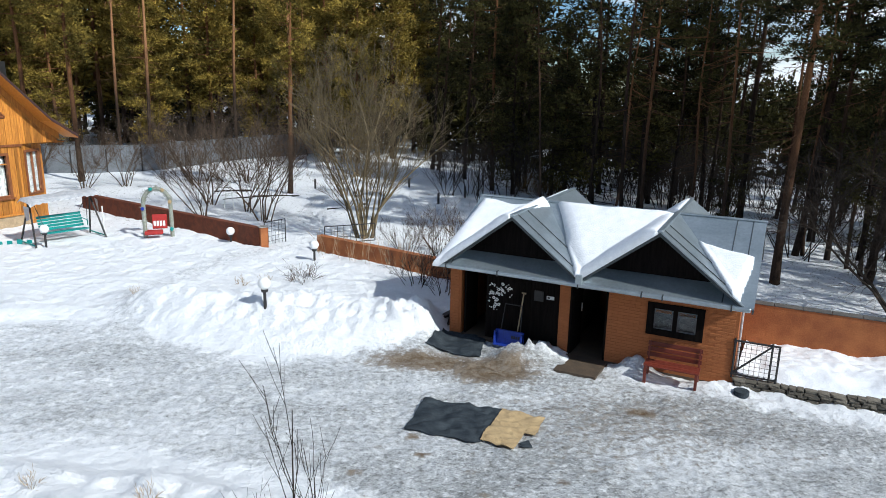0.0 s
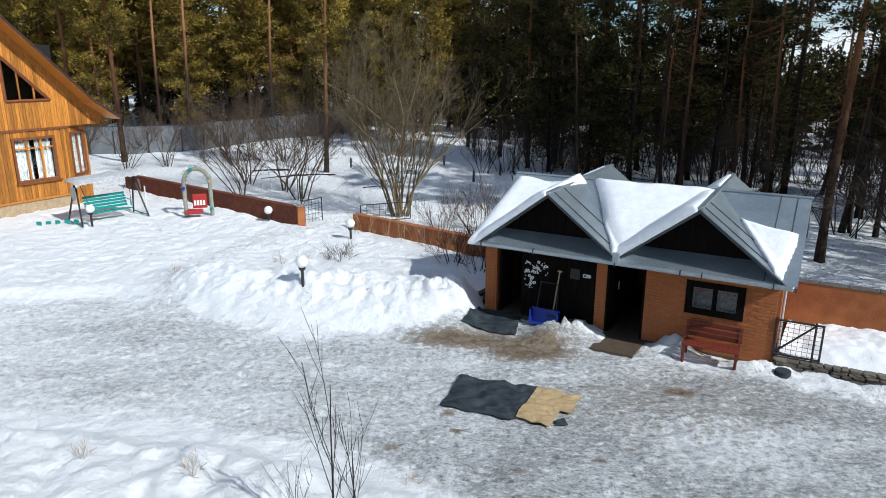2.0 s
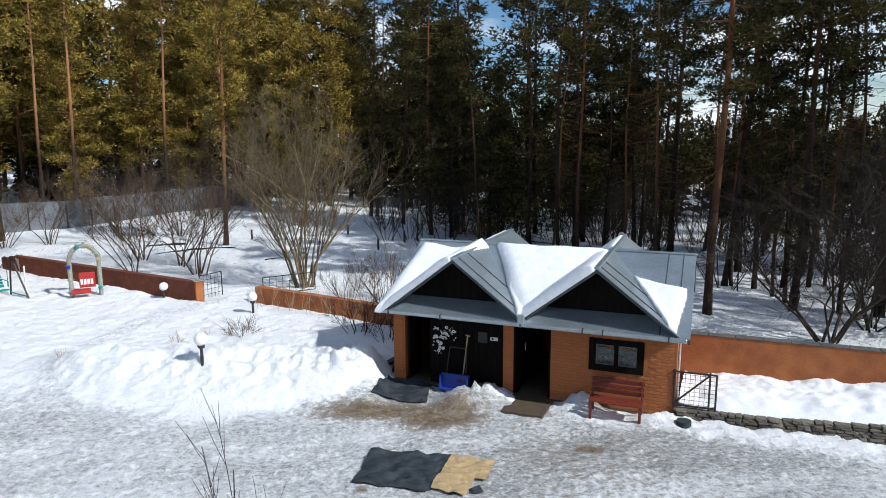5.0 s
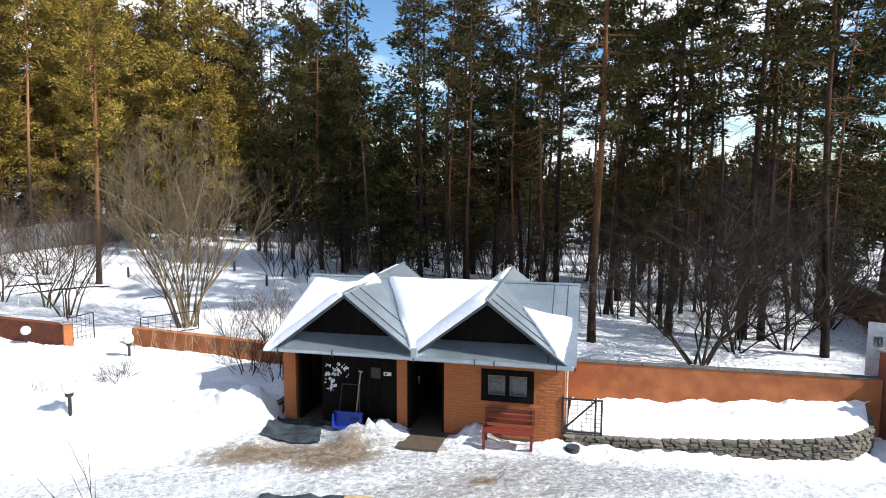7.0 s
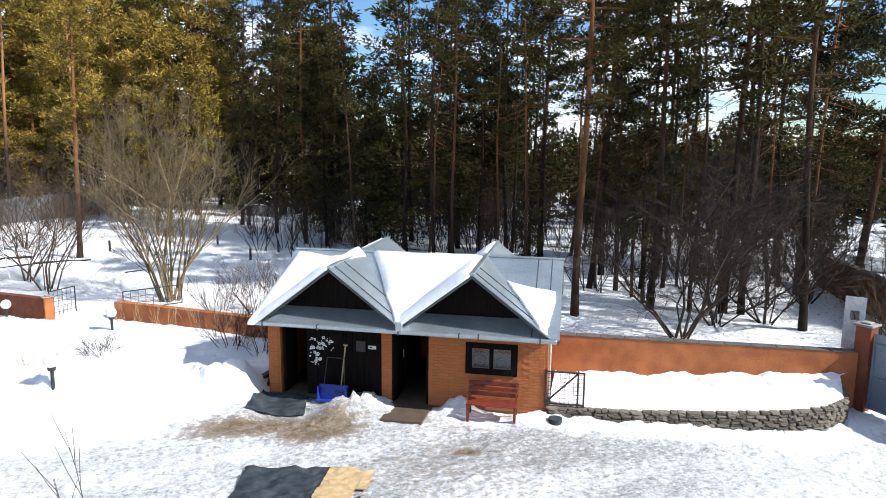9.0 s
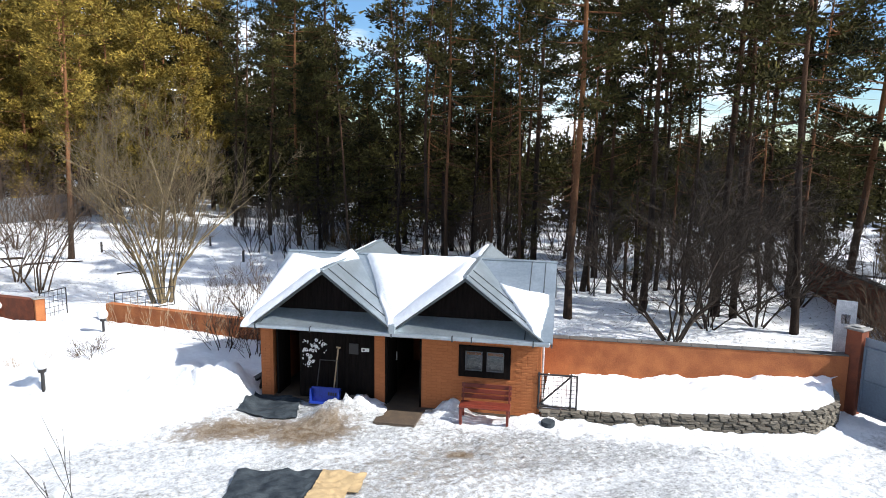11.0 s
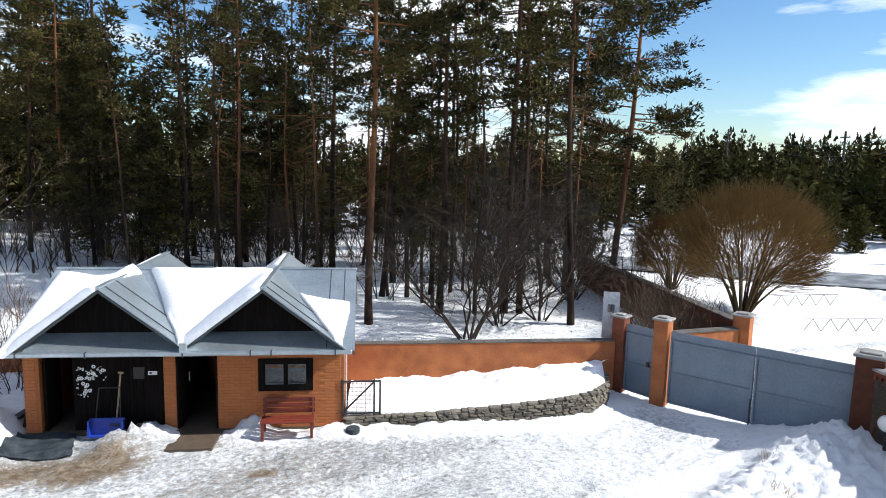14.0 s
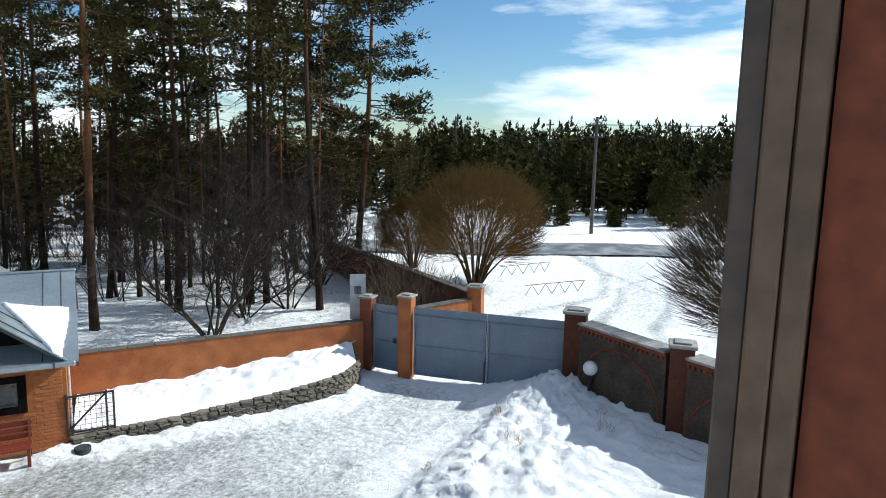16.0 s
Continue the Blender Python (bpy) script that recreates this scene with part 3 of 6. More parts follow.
# open entrance door
bm = box(3.31, 3.36, 0.1, 0.95, 0.06, 2.0)
door = part("entrance_door", bm, M_DARKWOOD, shed, "dark wooden door standing open inwards")
part("door_frame", box(3.29, 3.34, 0.0, 0.1, 0.05, 2.02), M_DARKWOOD, shed)
part("door_frame", box(4.17, 4.22, 0.0, 0.1, 0.05, 2.02), M_DARKWOOD, shed)
part("door_handle", tube((3.40, 0.75, 0.98), (3.40, 0.75, 1.2), 0.015), M_WHITE, door, "pale metal handle")
# window
win = thing("window", "dark framed shed window with two pale panes", "")
win.parent = shed
bm = bmesh.new()
for x0, x1, z0, z1 in ((5.14, 5.30, 0.95, 1.74), (6.24, 6.40, 0.95, 1.74), (5.30, 6.24, 0.95, 1.10), (5.30, 6.24, 1.60, 1.74), (5.72, 5.82, 1.10, 1.60)):
    box(x0, x1, -0.03, 0.10, z0, z1, bm, 0.008)
part("window_frame", bm, M_DARKWOOD, win)
for x0, x1 in ((5.30, 5.72), (5.82, 6.24)):
    part("pane", box(x0, x1, 0.045, 0.052, 1.10, 1.60), M_GLASS, win)
    bm = bmesh.new()
    for a, b2, c, d in ((x0, x0 + 0.03, 1.1, 1.6), (x1 - 0.03, x1, 1.1, 1.6), (x0, x1, 1.1, 1.13), (x0, x1, 1.57, 1.6)):
        box(a, b2, 0.01, 0.042, c, d, bm)
    part("sash", bm, M_DIMCURTAIN, win, "thin grey sash")
    part("curtain", box(x0, x1, 0.16, 0.17, 1.1, 1.45), M_DIMCURTAIN, win, "pale half curtain")
# roof
fe, be = -0.72, SD + 0.72
for y0, y1 in ((fe, 1.9), (be, 1.9)):
    part("roof_slope", slab([(0.02, y0, main_z(y0)), (7.38, y0, main_z(y0)), (7.38, y1, 3.54), (0.02, y1, 3.54)], 0.05), M_ROOF, shed, "blue-grey zinc roof slope")
for ac in (1.95, 5.37):
    for s in (-1, 1):
        e = ac + s * 1.86
        part("gable_slope", slab([(ac, fe - 0.03, 3.56), (ac, be, 3.56), (e, be, 3.56 - 0.77 * 1.86), (e, fe - 0.03, 3.56 - 0.77 * 1.86)], 0.03), M_ROOF, shed, "blue-grey zinc gable slope")
        bm = bmesh.new()
        for k in (0.55, 1.15):
            yk = fe + 0.28 if k < 1 else fe + 0.95
            box(0, math.hypot(1.86, 1.43) * 0.98, -0.012, 0.012, -0.012, 0.02, bm,
                m=Matrix.Translation((ac, yk, 3.56)) @ pose(0, 0, 0, 0, math.degrees(math.atan(0.77)), 0) if s > 0 else
                Matrix.Translation((ac, yk, 3.56)) @ pose(0, 0, 0, 0, 180 - math.degrees(math.atan(0.77)), 0))
        part("seam", bm, M_SEAM, shed)
    part("ridge_cap", box(ac - 0.06, ac + 0.06, fe - 0.05, be, 3.535, 3.59, bevel=0.015), M_ROOF, shed)
    # dark gable face set back under the rake
    part("gable_face", prism([(ac - 1.72, 2.15), (ac + 1.72, 2.15), (ac, 3.52)], -0.18, -0.14), M_DARKWOOD, shed, "dark boarded gable face")
    for s in (-1, 1):
        bm = bmesh.new()
        t = 0.06
        vs = [(ac, 3.52), (ac + s * 1.88, 3.52 - 0.77 * 1.88), (ac + s * 1.88, 3.52 - 0.77 * 1.88 - t), (ac, 3.52 - t * 1.2)]
        prism(vs, fe - 0.02, fe + 0.01, bm)
        part("bargeboard", bm, M_SEAM, shed)
part("ridge_cap", box(0.0, 7.40, 1.84, 1.96, 3.515, 3.565, bevel=0.015), M_ROOF, shed)
for a in (6.75, 7.1, 0.35, 3.6):
    bm = bmesh.new()
    for s in (1, -1):
        pts = [(a, 1.9, 3.55), (a, 1.9 - s * 2.6, main_z(1.9 - s * 2.6) + 0.012)]
        tube(pts[0], pts[1], 0.012, 0.012, 4, bm)
    part("seam", bm, M_SEAM, shed)
bm = box(-0.02, 7.32, fe - 0.09, fe - 0.005, main_z(fe) - 0.10, main_z(fe) + 0.0, bevel=0.02)
part("gutter", bm, M_ROOF, shed, "grey metal gutter")
part("valley_box", box(3.60, 3.75, fe - 0.12, fe + 0.1, main_z(fe) - 0.02, main_z(fe) + 0.2, bevel=0.01), M_ROOF, shed)
for a in (0.25, 1.65, 3.66, 5.1, 5.55, 6.95):
    part("gutter_bracket", box(a - 0.015, a + 0.015, fe - 0.105, fe, main_z(fe) - 0.115, main_z(fe) + 0.01), M_SEAM, shed)
part("downpipe", chain([(7.16, -0.5, 2.05), (7.16, 0.30, 1.85), (7.16, 0.32, 0.35)], 0.028, 8), M_FABRIC, shed, "pale downpipe at the corner")
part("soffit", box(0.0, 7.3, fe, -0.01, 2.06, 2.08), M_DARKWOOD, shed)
for s, a0 in ((-1, 0.02), (1, 7.34)):
    part("bargeboard", prism([(fe, main_z(fe) - 0.14), (1.9, 3.40), (be, main_z(be) - 0.14), (be, main_z(be) - 0.03), (1.9, 3.52), (fe, main_z(fe) - 0.03)], 0, 0.04,
         bmesh.new()), M_SEAM, shed).matrix_local = pose(a0, 0, 0, 0, 0, 90) @ Matrix.Scale(-1, 4, (0, 1, 0))
    part("side_gable", prism([(0.0, 2.3), (SD, 2.3), (1.9, 3.38)], 0, 0.05), M_DARKWOOD, shed).matrix_local = pose(0.02 if s < 0 else 7.05, 0, 0, 0, 0, 90) @ Matrix.Scale(-1, 4, (0, 1, 0))


def roof_snow(a0, a1, y0, y1, shape, label, cell=0.026):
    """A pillow of snow that follows the roof; shape(a, y) gives its depth."""
    na, ny = int((a1 - a0) / cell), int((y1 - y0) / cell)
    top, ids, verts, faces = {}, {}, [], []
    for i in range(na + 1):
        for j in range(ny + 1):
            a, y = a0 + i * cell, y0 + j * cell
            d = shape(a, y)
            if d > 0:
                ids[i, j] = len(verts)
                verts.append((a, y, roof_z(a, y) + 0.004 + d))
    for i in range(na):
        for j in range(ny):
            k = [(i, j), (i + 1, j), (i + 1, j + 1), (i, j + 1)]
            if all(q in ids for q in k):
                faces.append([ids[q] for q in k])
    from_edges = {}
    for f in faces:
        for p, q in zip(f, f[1:] + f[:1]):
            from_edges[(p, q)] = from_edges.get((p, q), 0) + 1
    low = {}
    for (p, q) in list(from_edges):
        if (q, p) not in from_edges:
            for v in (p, q):
                if v not in low:
                    low[v] = len(verts)
                    a, y, z = verts[v]
                    verts.append((a, y, roof_z(a, y) - 0.03))
            faces.append([q, p, low[p], low[q]])
    ob = raw("roof_snow", verts, faces, M_SNOW, smooth=True)
    ob.matrix_world = SHED
    return tagged(ob, label, "snow")


def soft(v, w):
    t = max(0.0, min(1.0, v / w))
    return math.sqrt(t * (2 - t))


def wob(a, y):
    return 0.12 * noise.noise((a * 1.3, y * 1.3, 3.0))


roof_snow(-0.2, 2.3, -0.86, 1.85, lambda a, y: 0.25 * min(soft(a + 0.13 - 0.12 * (y + 0.8), 0.35), soft(1.92 - a + 0.12 * max(0, y) + 0.5 * wob(a, y), 0.5), soft(y + 0.84, 0.3), soft(1.62 - y + wob(a, y), 0.4)) * (1 + 1.2 * wob(a, y)) - 0.03,
          "thick rounded snow on the shed's zinc gable")
roof_snow(2.3, 5.7, -0.82, 1.9, lambda a, y: 0.27 * min(soft(a - (3.50 - 0.48 * (y + 0.7)) + 0.5 * wob(a, y), 0.4), soft(5.32 - a + 0.3 * wob(a, y), 0.55), soft(y + 0.79, 0.3), soft(1.8 - y + 0.5 * wob(a, y), 0.4)) * (1 + 1.2 * wob(a, y)) - 0.03,
          "thick snow filling the valley between the shed's gables")
roof_snow(5.7, 7.4, -0.74, 1.6, lambda a, y: 0.19 * min(soft(a - (6.90 - 0.58 * (y + 0.7)) + 0.8 * wob(a, y), 0.25), soft(7.12 - a + 0.10 * (y + .7) + 0.8 * wob(a, y), 0.2), soft(y + 0.72, 0.25), soft(0.85 - y - 0.25 * (a - 6.4) + wob(a, y), 0.3)) - 0.02,
          "patch of melting snow on the shed's zinc roof")
roof_snow(4.2, 5.5, 2.0, 4.3, lambda a, y: 0.16 * min(soft(a - 4.3 + wob(a, y), 0.3), soft(5.37 - a, 0.2), soft(y - 2.1, 0.3), soft(4.2 - y, 0.3)) - 0.02,
          "patch of snow on the rear of the shed roof")
roof_snow(0.9, 2.0, 2.1, 4.3, lambda a, y: 0.15 * min(soft(a - 0.95 + wob(a, y), 0.3), soft(1.93 - a, 0.2), soft(y - 2.2, 0.3), soft(4.2 - y, 0.3)) - 0.02,
          "patch of snow on the rear of the shed roof")


# ---- walls round the yard ----
def wall(name, p, q, h, t, label, material, z0=-0.1, coping=0.05, over=0.03):
    L = gap(p, q)
    ob = thing(name, label, "wall", plan(p, q), kind="structure")
    part("wall_body", box(0, L, -t / 2, t / 2, z0, h), material, ob)
    if coping:
        n = max(1, int(L / 0.6))
        for i in range(n):
            part("coping_slab", box(i * L / n + 0.004, (i + 1) * L / n - 0.004, -t / 2 - over, t / 2 + over, h + 0.002, h + coping, bevel=0.01), M_DARKCOPING, ob)
    return ob


wall("wall_east", (7.2, 16.0), (13.95, 12.88), 1.48, 0.26, "long orange painted brick garden wall with a thin coping", M_WALL, coping=0.03, over=0.015)
wall("wall_middle", (-5.4, 25.5), (1.2, 21.0), 0.78, 0.28, "low orange brick garden wall half buried in snow", M_WALL, coping=0)
wall("wall_west", (-7.8, 25.9), (-19.0, 33.2), 0.92, 0.28, "low red-brown brick garden wall behind the swing", M_DARKBRICK, coping=0)


def post(p, w, h, turn, material, label, cap=0.06, name="gate_post"):
    ob = thing(name, label, "gate post", pose(p[0], p[1], 0, 0, 0, turn))
    part("shaft", box(-w / 2, w / 2, -w / 2, w / 2, -0.1, h, bevel=0.01), material, ob)
    part("cap", box(-w / 2 - 0.05, w / 2 + 0.05, -w / 2 - 0.05, w / 2 + 0.05, h + 0.003, h + cap, bevel=0.015), M_COPING, ob, "grey stone cap")
    part("cap_top", box(-w / 2 + 0.06, w / 2 - 0.06, -w / 2 + 0.06, w / 2 - 0.06, h + cap + 0.002, h + cap + 0.045, bevel=0.02), M_COPING, ob)
    return ob


GT = math.degrees(math.atan2(7.05 - 11.45, 15.75 - 14.3))
post((14.12, 12.8), 0.36, 2.15, GT, M_DARKBRICK, "dark red brick gate post beside the wicket")
post((14.32, 11.5), 0.38, 2.33, GT, M_WALL, "orange brick gate post with a stone cap")
p3 = post((15.80, 7.02), 0.55, 2.33, GT, M_SHADEDPIER, "broad brick gate post with a wide stone cap", cap=0.08)
post((14.62, 3.95), 0.5, 2.30, GT, M_SHADEDPIER, "brick wall pier with a wide stone cap", cap=0.08, name="wall_pier")


def leaf(name, p, q, h, label, z0=0.1, rows=(0.55, 0.62)):
    L = gap(p, q)
    ob = thing(name, label, "gate", plan(p, q))
    part("sheet", box(-0.012, L + 0.012, -0.008, 0.008, z0, h), M_GATE, ob)
    for z in (z0, z0 + (h - z0) * 0.42, h - 0.27):
        part("rail", box(0, L, -0.05, -0.010, z, z + 0.05, bevel=0.006), M_GATE, ob)
    for x in (0, L - 0.05):
        part("stile", box(x, x + 0.05, -0.055, -0.010, z0, h - 0.22, bevel=0.006), M_GATE, ob)
    return ob


ga, gb = (14.40, 11.28), (15.74, 7.30)
gm = ((ga[0] + gb[0]) / 2 + 0.0, (ga[1] + gb[1]) / 2)
leaf("yard_gate", ga, (gm[0] - 0.005, gm[1] + 0.014), 2.06, "blue-grey sheet steel gate leaf, closed")
leaf("yard_gate", (gm[0] + 0.005, gm[1] - 0.014), gb, 2.06, "blue-grey sheet steel gate leaf, closed")
wk = leaf("wicket_gate", (14.18, 12.60), (14.30, 11.72), 2.0, "narrow blue-grey steel wicket gate, closed")
part("latch", box(0.7, 0.78, -0.09, -0.056, 0.95, 1.08), M_BLACK, wk)
part("drop_bolt", tube((gap(ga, gm) - 0.03, -0.07, 0.02), (gap(ga, gm) - 0.03, -0.07, 0.75), 0.015), M_BLACK, None).matrix_world = plan(ga, gb)
bpy.data.objects["drop_bolt"].parent = None
tagged(bpy.data.objects["drop_bolt"], "dark drop bolt at the gate's middle", "bolt")

# street wall with piers, toothed brick course and arched relief
RW0, RW1 = (15.72, 6.75), (14.68, 4.20)


def street_wall(name, p, q):
    L = gap(p, q)
    ob = thing(name, "grey plastered street wall with a toothed brick course and arched relief", "wall", plan(p, q), kind="structure")
    part("wall_body", box(0, L, -0.16, 0.16, -0.1, 2.0), M_PLASTER, ob)
    part("brick_course", box(0, L, -0.20, 0.20, 2.0, 2.10), M_DARKBRICK, ob, "red brick course")
    n = int(L / 0.14)
    for i in range(n):
        part("tooth", box(i * L / n, i * L / n + 0.07, -0.21, -0.162, 1.92, 1.997), M_DARKBRICK, ob)
    for i in range(max(1, int(L / 0.5))):
        k = L / max(1, int(L / 0.5))
        part("coping_slab", box(i * k + 0.004, (i + 1) * k - 0.004, -0.27, 0.27, 2.103, 2.16, bevel=0.01), M_COPING, ob)
    bm = bmesh.new()
    r = L / 2 - 0.1
    for i in range(20):
        a0, a1 = math.pi * i / 20, math.pi * (i + 1) / 20
        pts = [(L / 2 - r * math.cos(a0), -0.175, 0.5 + 1.25 * math.sin(a0)), (L / 2 - r * math.cos(a1), -0.175, 0.5 + 1.25 * math.sin(a1))]
        tube(pts[0], pts[1], 0.035, 0.035, 4, bm)
    part("arch_relief", bm, M_DARKBRICK, ob, "arched red brick moulding")
    return ob


street_wall("wall_street", RW0, RW1)
street_wall("wall_street", (14.52, 3.70), (13.3, 0.4))
wall("wall_outer", (19.1, 12.4), (25.0, 25.5), 1.5, 0.3, "dark red brick boundary wall running back into the wood", M_DARKBRICK)
wall("wall_outer", (16.6, 12.9), (18.8, 12.35), 1.35, 0.28, "short brick wall outside the gate", M_WALL)
post((19.1, 12.3), 0.5, 1.75, 20, M_WALL, "stout orange brick pier with a stone cap", name="wall_pier")


# ---- timber house ----
HU = Vector((0.422, 0.9065))
HC = (-18.92 - 3.45 * HU.x, 29.54 - 3.45 * HU.y)
HOUSE = plan(HC, (HC[0] + HU.x, HC[1] + HU.y), 0.25)
house = thing("house", "golden timber house with a steep brown tiled gable roof", "house", HOUSE)
RAKE = [(0, 8.2), (3.75, 4.5), (4.95, 3.72)]


def rake_z(x):
    return float(np.interp(abs(x), [p[0] for p in RAKE], [p[1] for p in RAKE]))


part("stone_base", prism([(-2.85, -0.7), (2.85, -0.7), (2.85, 0.42), (-2.85, 0.42)], -0.06, 0.3), M_HANDLE, house, "pale stone plinth")
part("plinth_board", box(-2.9, 2.9, -0.12, 0.0, 0.42, 0.50), M_PLANK, house)
WINS = [(-2.3, -0.5, 1.32, 3.2), (0.36, 2.22, 1.22, 3.15)]


def boards(x0, x1, zlo, zhi, holes, parent, y=0.0, w=0.135):
    """Upright boards between two heights, cut round the openings."""
    x = x0
    while x < x1 - 0.02:
        xe = min(x + w, x1)
        xm = (x + xe) / 2
        spans = [(zlo(xm), zhi(xm))]
        for hole in holes:
            cut = hole(xm)
            if cut:
                spans = [s for a, c in spans for s in ((a, min(c, cut[0])), (max(a, cut[1]), c)) if s[1] - s[0] > 0.03]
        for a, c in spans:
            part("board", box(x, xe - 0.008, y - 0.03 - 0.006 * (int(x * 100) % 3), y, a, c), M_PLANK, parent)
        x = xe


def win_hole(w):
    return lambda x: (w[2], w[3]) if w[0] < x < w[1] else None


def tri_hole(s):
    def f(x):
        k = (s * x - 0.42) / 1.85
        return (4.66, 4.66 + 1.85 * (1 - k)) if 0 <= k <= 1 else None
    return f


boards(-2.75, 2.75, lambda x: 0.5, lambda x: 3.42, [win_hole(w) for w in WINS], house)
boards(-4.5, 4.5, lambda x: 3.5, lambda x: rake_z(x) - 0.12, [tri_hole(1), tri_hole(-1)], house)
part("belt_board", box(-2.85, 2.85, -0.09, 0.0, 3.40, 3.50), M_TRIM, house)
# core walls behind the boards
bm = bmesh.new()
for x0, x1, z0, z1 in ((-2.75, -2.3, 0.4, 3.42), (-0.5, 0.36, 0.4, 3.42), (2.22, 2.75, 0.4, 3.42), (-2.3, -0.5, 0.4, 1.32), (-2.3, -0.5, 3.2, 3.42), (0.36, 2.22, 0.4, 1.22), (0.36, 2.22, 3.15, 3.42)):
    box(x0, x1, 0.002, 0.15, z0, z1, bm)
part("front_wall", bm, M_TRIM, house)
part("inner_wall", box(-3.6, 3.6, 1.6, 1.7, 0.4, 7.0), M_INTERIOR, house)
for s in (-1, 1):
    # slanted bay sides with one window each, then long side walls
    bay = thing("bay_side", "", "")
    bay.parent = house
    bay.matrix_local = pose(s * 2.75, 0, 0, 0, 0, 25 if s > 0 else 155)
    boards(0, 1.5, lambda x: -0.3, lambda x: 3.42, [lambda x: (1.25, 3.15) if 0.25 < x < 1.3 else None], bay, y=0.0 if s > 0 else 0.03)
    for a, c, z0, z1 in ((0.22, 0.34, 1.2, 3.2), (1.2, 1.32, 1.2, 3.2), (0.34, 1.2, 1.2, 1.3), (0.34, 1.2, 3.1, 3.2), (0.75, 0.79, 1.3, 3.1)):
        part("window_frame", box(a, c, -0.07, 0.03, z0, z1), M_TRIM, bay)
    part("pane", box(0.34, 1.2, -0.012, -0.004, 1.3, 3.1), M_GLASS, bay)
    part("curtain", box(0.34, 1.2, 0.08, 0.09, 1.3, 3.1), M_CURTAIN, bay)
    part("side_wall", box(s * 4.10 - 0.06, s * 4.10 + 0.06, 0.66, 8.5, -0.5, 3.5), M_PLANK, house)
part("soffit", box(-4.9, 4.9, 0.05, 8.5, 3.44, 3.50), M_PLANK, house)
part("back_wall", prism([(-3.7, 0), (3.7, 0), (3.7, 3.5), (0, 7.9), (-3.7, 3.5)], 8.4, 8.5), M_PLANK, house)
for x0, x1, z0, z1 in WINS:
    w = thing("window", "varnished timber window with white lace curtains", "")
    w.parent = house
    bm = bmesh.new()
    for a, c, d, e in ((x0, x0 + 0.11, z0, z1), (x1 - 0.11, x1, z0, z1), (x0 + 0.11, x1 - 0.11, z0, z0 + 0.11), (x0 + 0.11, x1 - 0.11, z1 - 0.11, z1)):
        box(a, c, -0.085, 0.06, d, e, bm)
    part("window_frame", bm, M_TRIM, w)
    k = (x1 - x0) / 3
    for a in (x0 + k, x0 + 2 * k):
        part("mullion", box(a - 0.035, a + 0.035, -0.05, 0.04, z0 + 0.11, z1 - 0.11), M_PLANK, w)
    part("transom", box(x0 + 0.11, x1 - 0.11, -0.045, 0.03, z1 - 0.50, z1 - 0.45), M_PLANK, w)
    part("pane", box(x0 + 0.11, x1 - 0.11, 0.0, 0.008, z0 + 0.11, z1 - 0.11), M_GLASS, w)
    part("window_sill", box(x0 - 0.06, x1 + 0.06, -0.14, -0.03, z0 - 0.06, z0), M_TRIM, w)
    for a, c in ((x0 + 0.12, x0 + 0.84), (x1 - 0.84, x1 - 0.12)):
        bm = bmesh.new()
        n = 16
        for i in range(n):
            t0, t1 = a + (c - a) * i / n, a + (c - a) * (i + 1) / n
            y0, y1 = 0.12 + 0.03 * math.sin(i * 1.7), 0.12 + 0.03 * math.sin((i + 1) * 1.7)
            bm.faces.new([bm.verts.new(q) for q in ((t0, y0, z0 + 0.05), (t1, y1, z0 + 0.05), (t1, y1, z1 - 0.08), (t0, y0, z1 - 0.08))])
        part("curtain", bm, M_CURTAIN, w, "white lace curtain")
for s in (-1, 1):
    w = thing("window", "dark triangular gable window", "")
    w.parent = house
    tri = [(s * 0.42, 4.66), (s * 2.27, 4.66), (s * 0.42, 6.51)]
    part("pane", prism(tri, 0.02, 0.028), M_GLASS, w)
    bm = bmesh.new()
    for p, q in zip(tri, tri[1:] + tri[:1]):
        tube((p[0], -0.05, p[1]), (q[0], -0.05, q[1]), 0.07, 0.07, 4, bm)
    part("window_frame", bm, M_TRIM, w)
    for k in (0.33, 0.66):
        x = s * (0.42 + 1.85 * k)
        part("mullion", box(x - 0.03, x + 0.03, -0.03, 0.015, 4.7, 4.66 + 1.85 * (1 - k)), M_PLANK, w)
# roof
for s in (-1, 1):
    rake = [(0, 8.2), (s * 3.75, 4.5), (s * 4.6, 3.95)]
    part("rake_board", prism([(x, z - 0.04) for x, z in rake] + [(x, z - 0.36) for x, z in reversed(rake)], -0.085, -0.048), M_PLANK, house, "varnished board along the rake")
    for (xa, za), (xb, zb) in zip(RAKE, RAKE[1:]):
        bm = slab([(s * xa, -0.95, za + 0.1), (s * xa, 9.0, za + 0.1), (s * xb, 9.0, zb + 0.1), (s * xb, -0.95, zb + 0.1)], 0.10)
        part("roof", bm, M_TILE, house, "brown metal tile roof")
        bm = slab([(s * xa, -0.92, za - 0.002), (s * xa, 0.05, za - 0.002), (s * xb, 0.05, zb - 0.002), (s * xb, -0.92, zb - 0.002)], 0.03)
        part("eave_lining", bm, M_PLANK, house, "varnished boarding under the eaves")
    bm = bmesh.new()
    for j in range(36):
        y = -0.9 + j * 0.275
        for (xa, za), (xb, zb) in zip(RAKE, RAKE[1:]):
            tube((s * xa, y, za + 0.105), (s * xb, y, zb + 0.105), 0.035, 0.035, 4, bm)
    part("tile_rib", bm, M_TILE, house)
    for i in range(13):
        x = s * (0.3 + i * 0.38)
        part("tile_course", box(x - 0.02, x + 0.02, -0.95, 9.0, rake_z(x) + 0.09, rake_z(x) + 0.135), M_TILE, house)
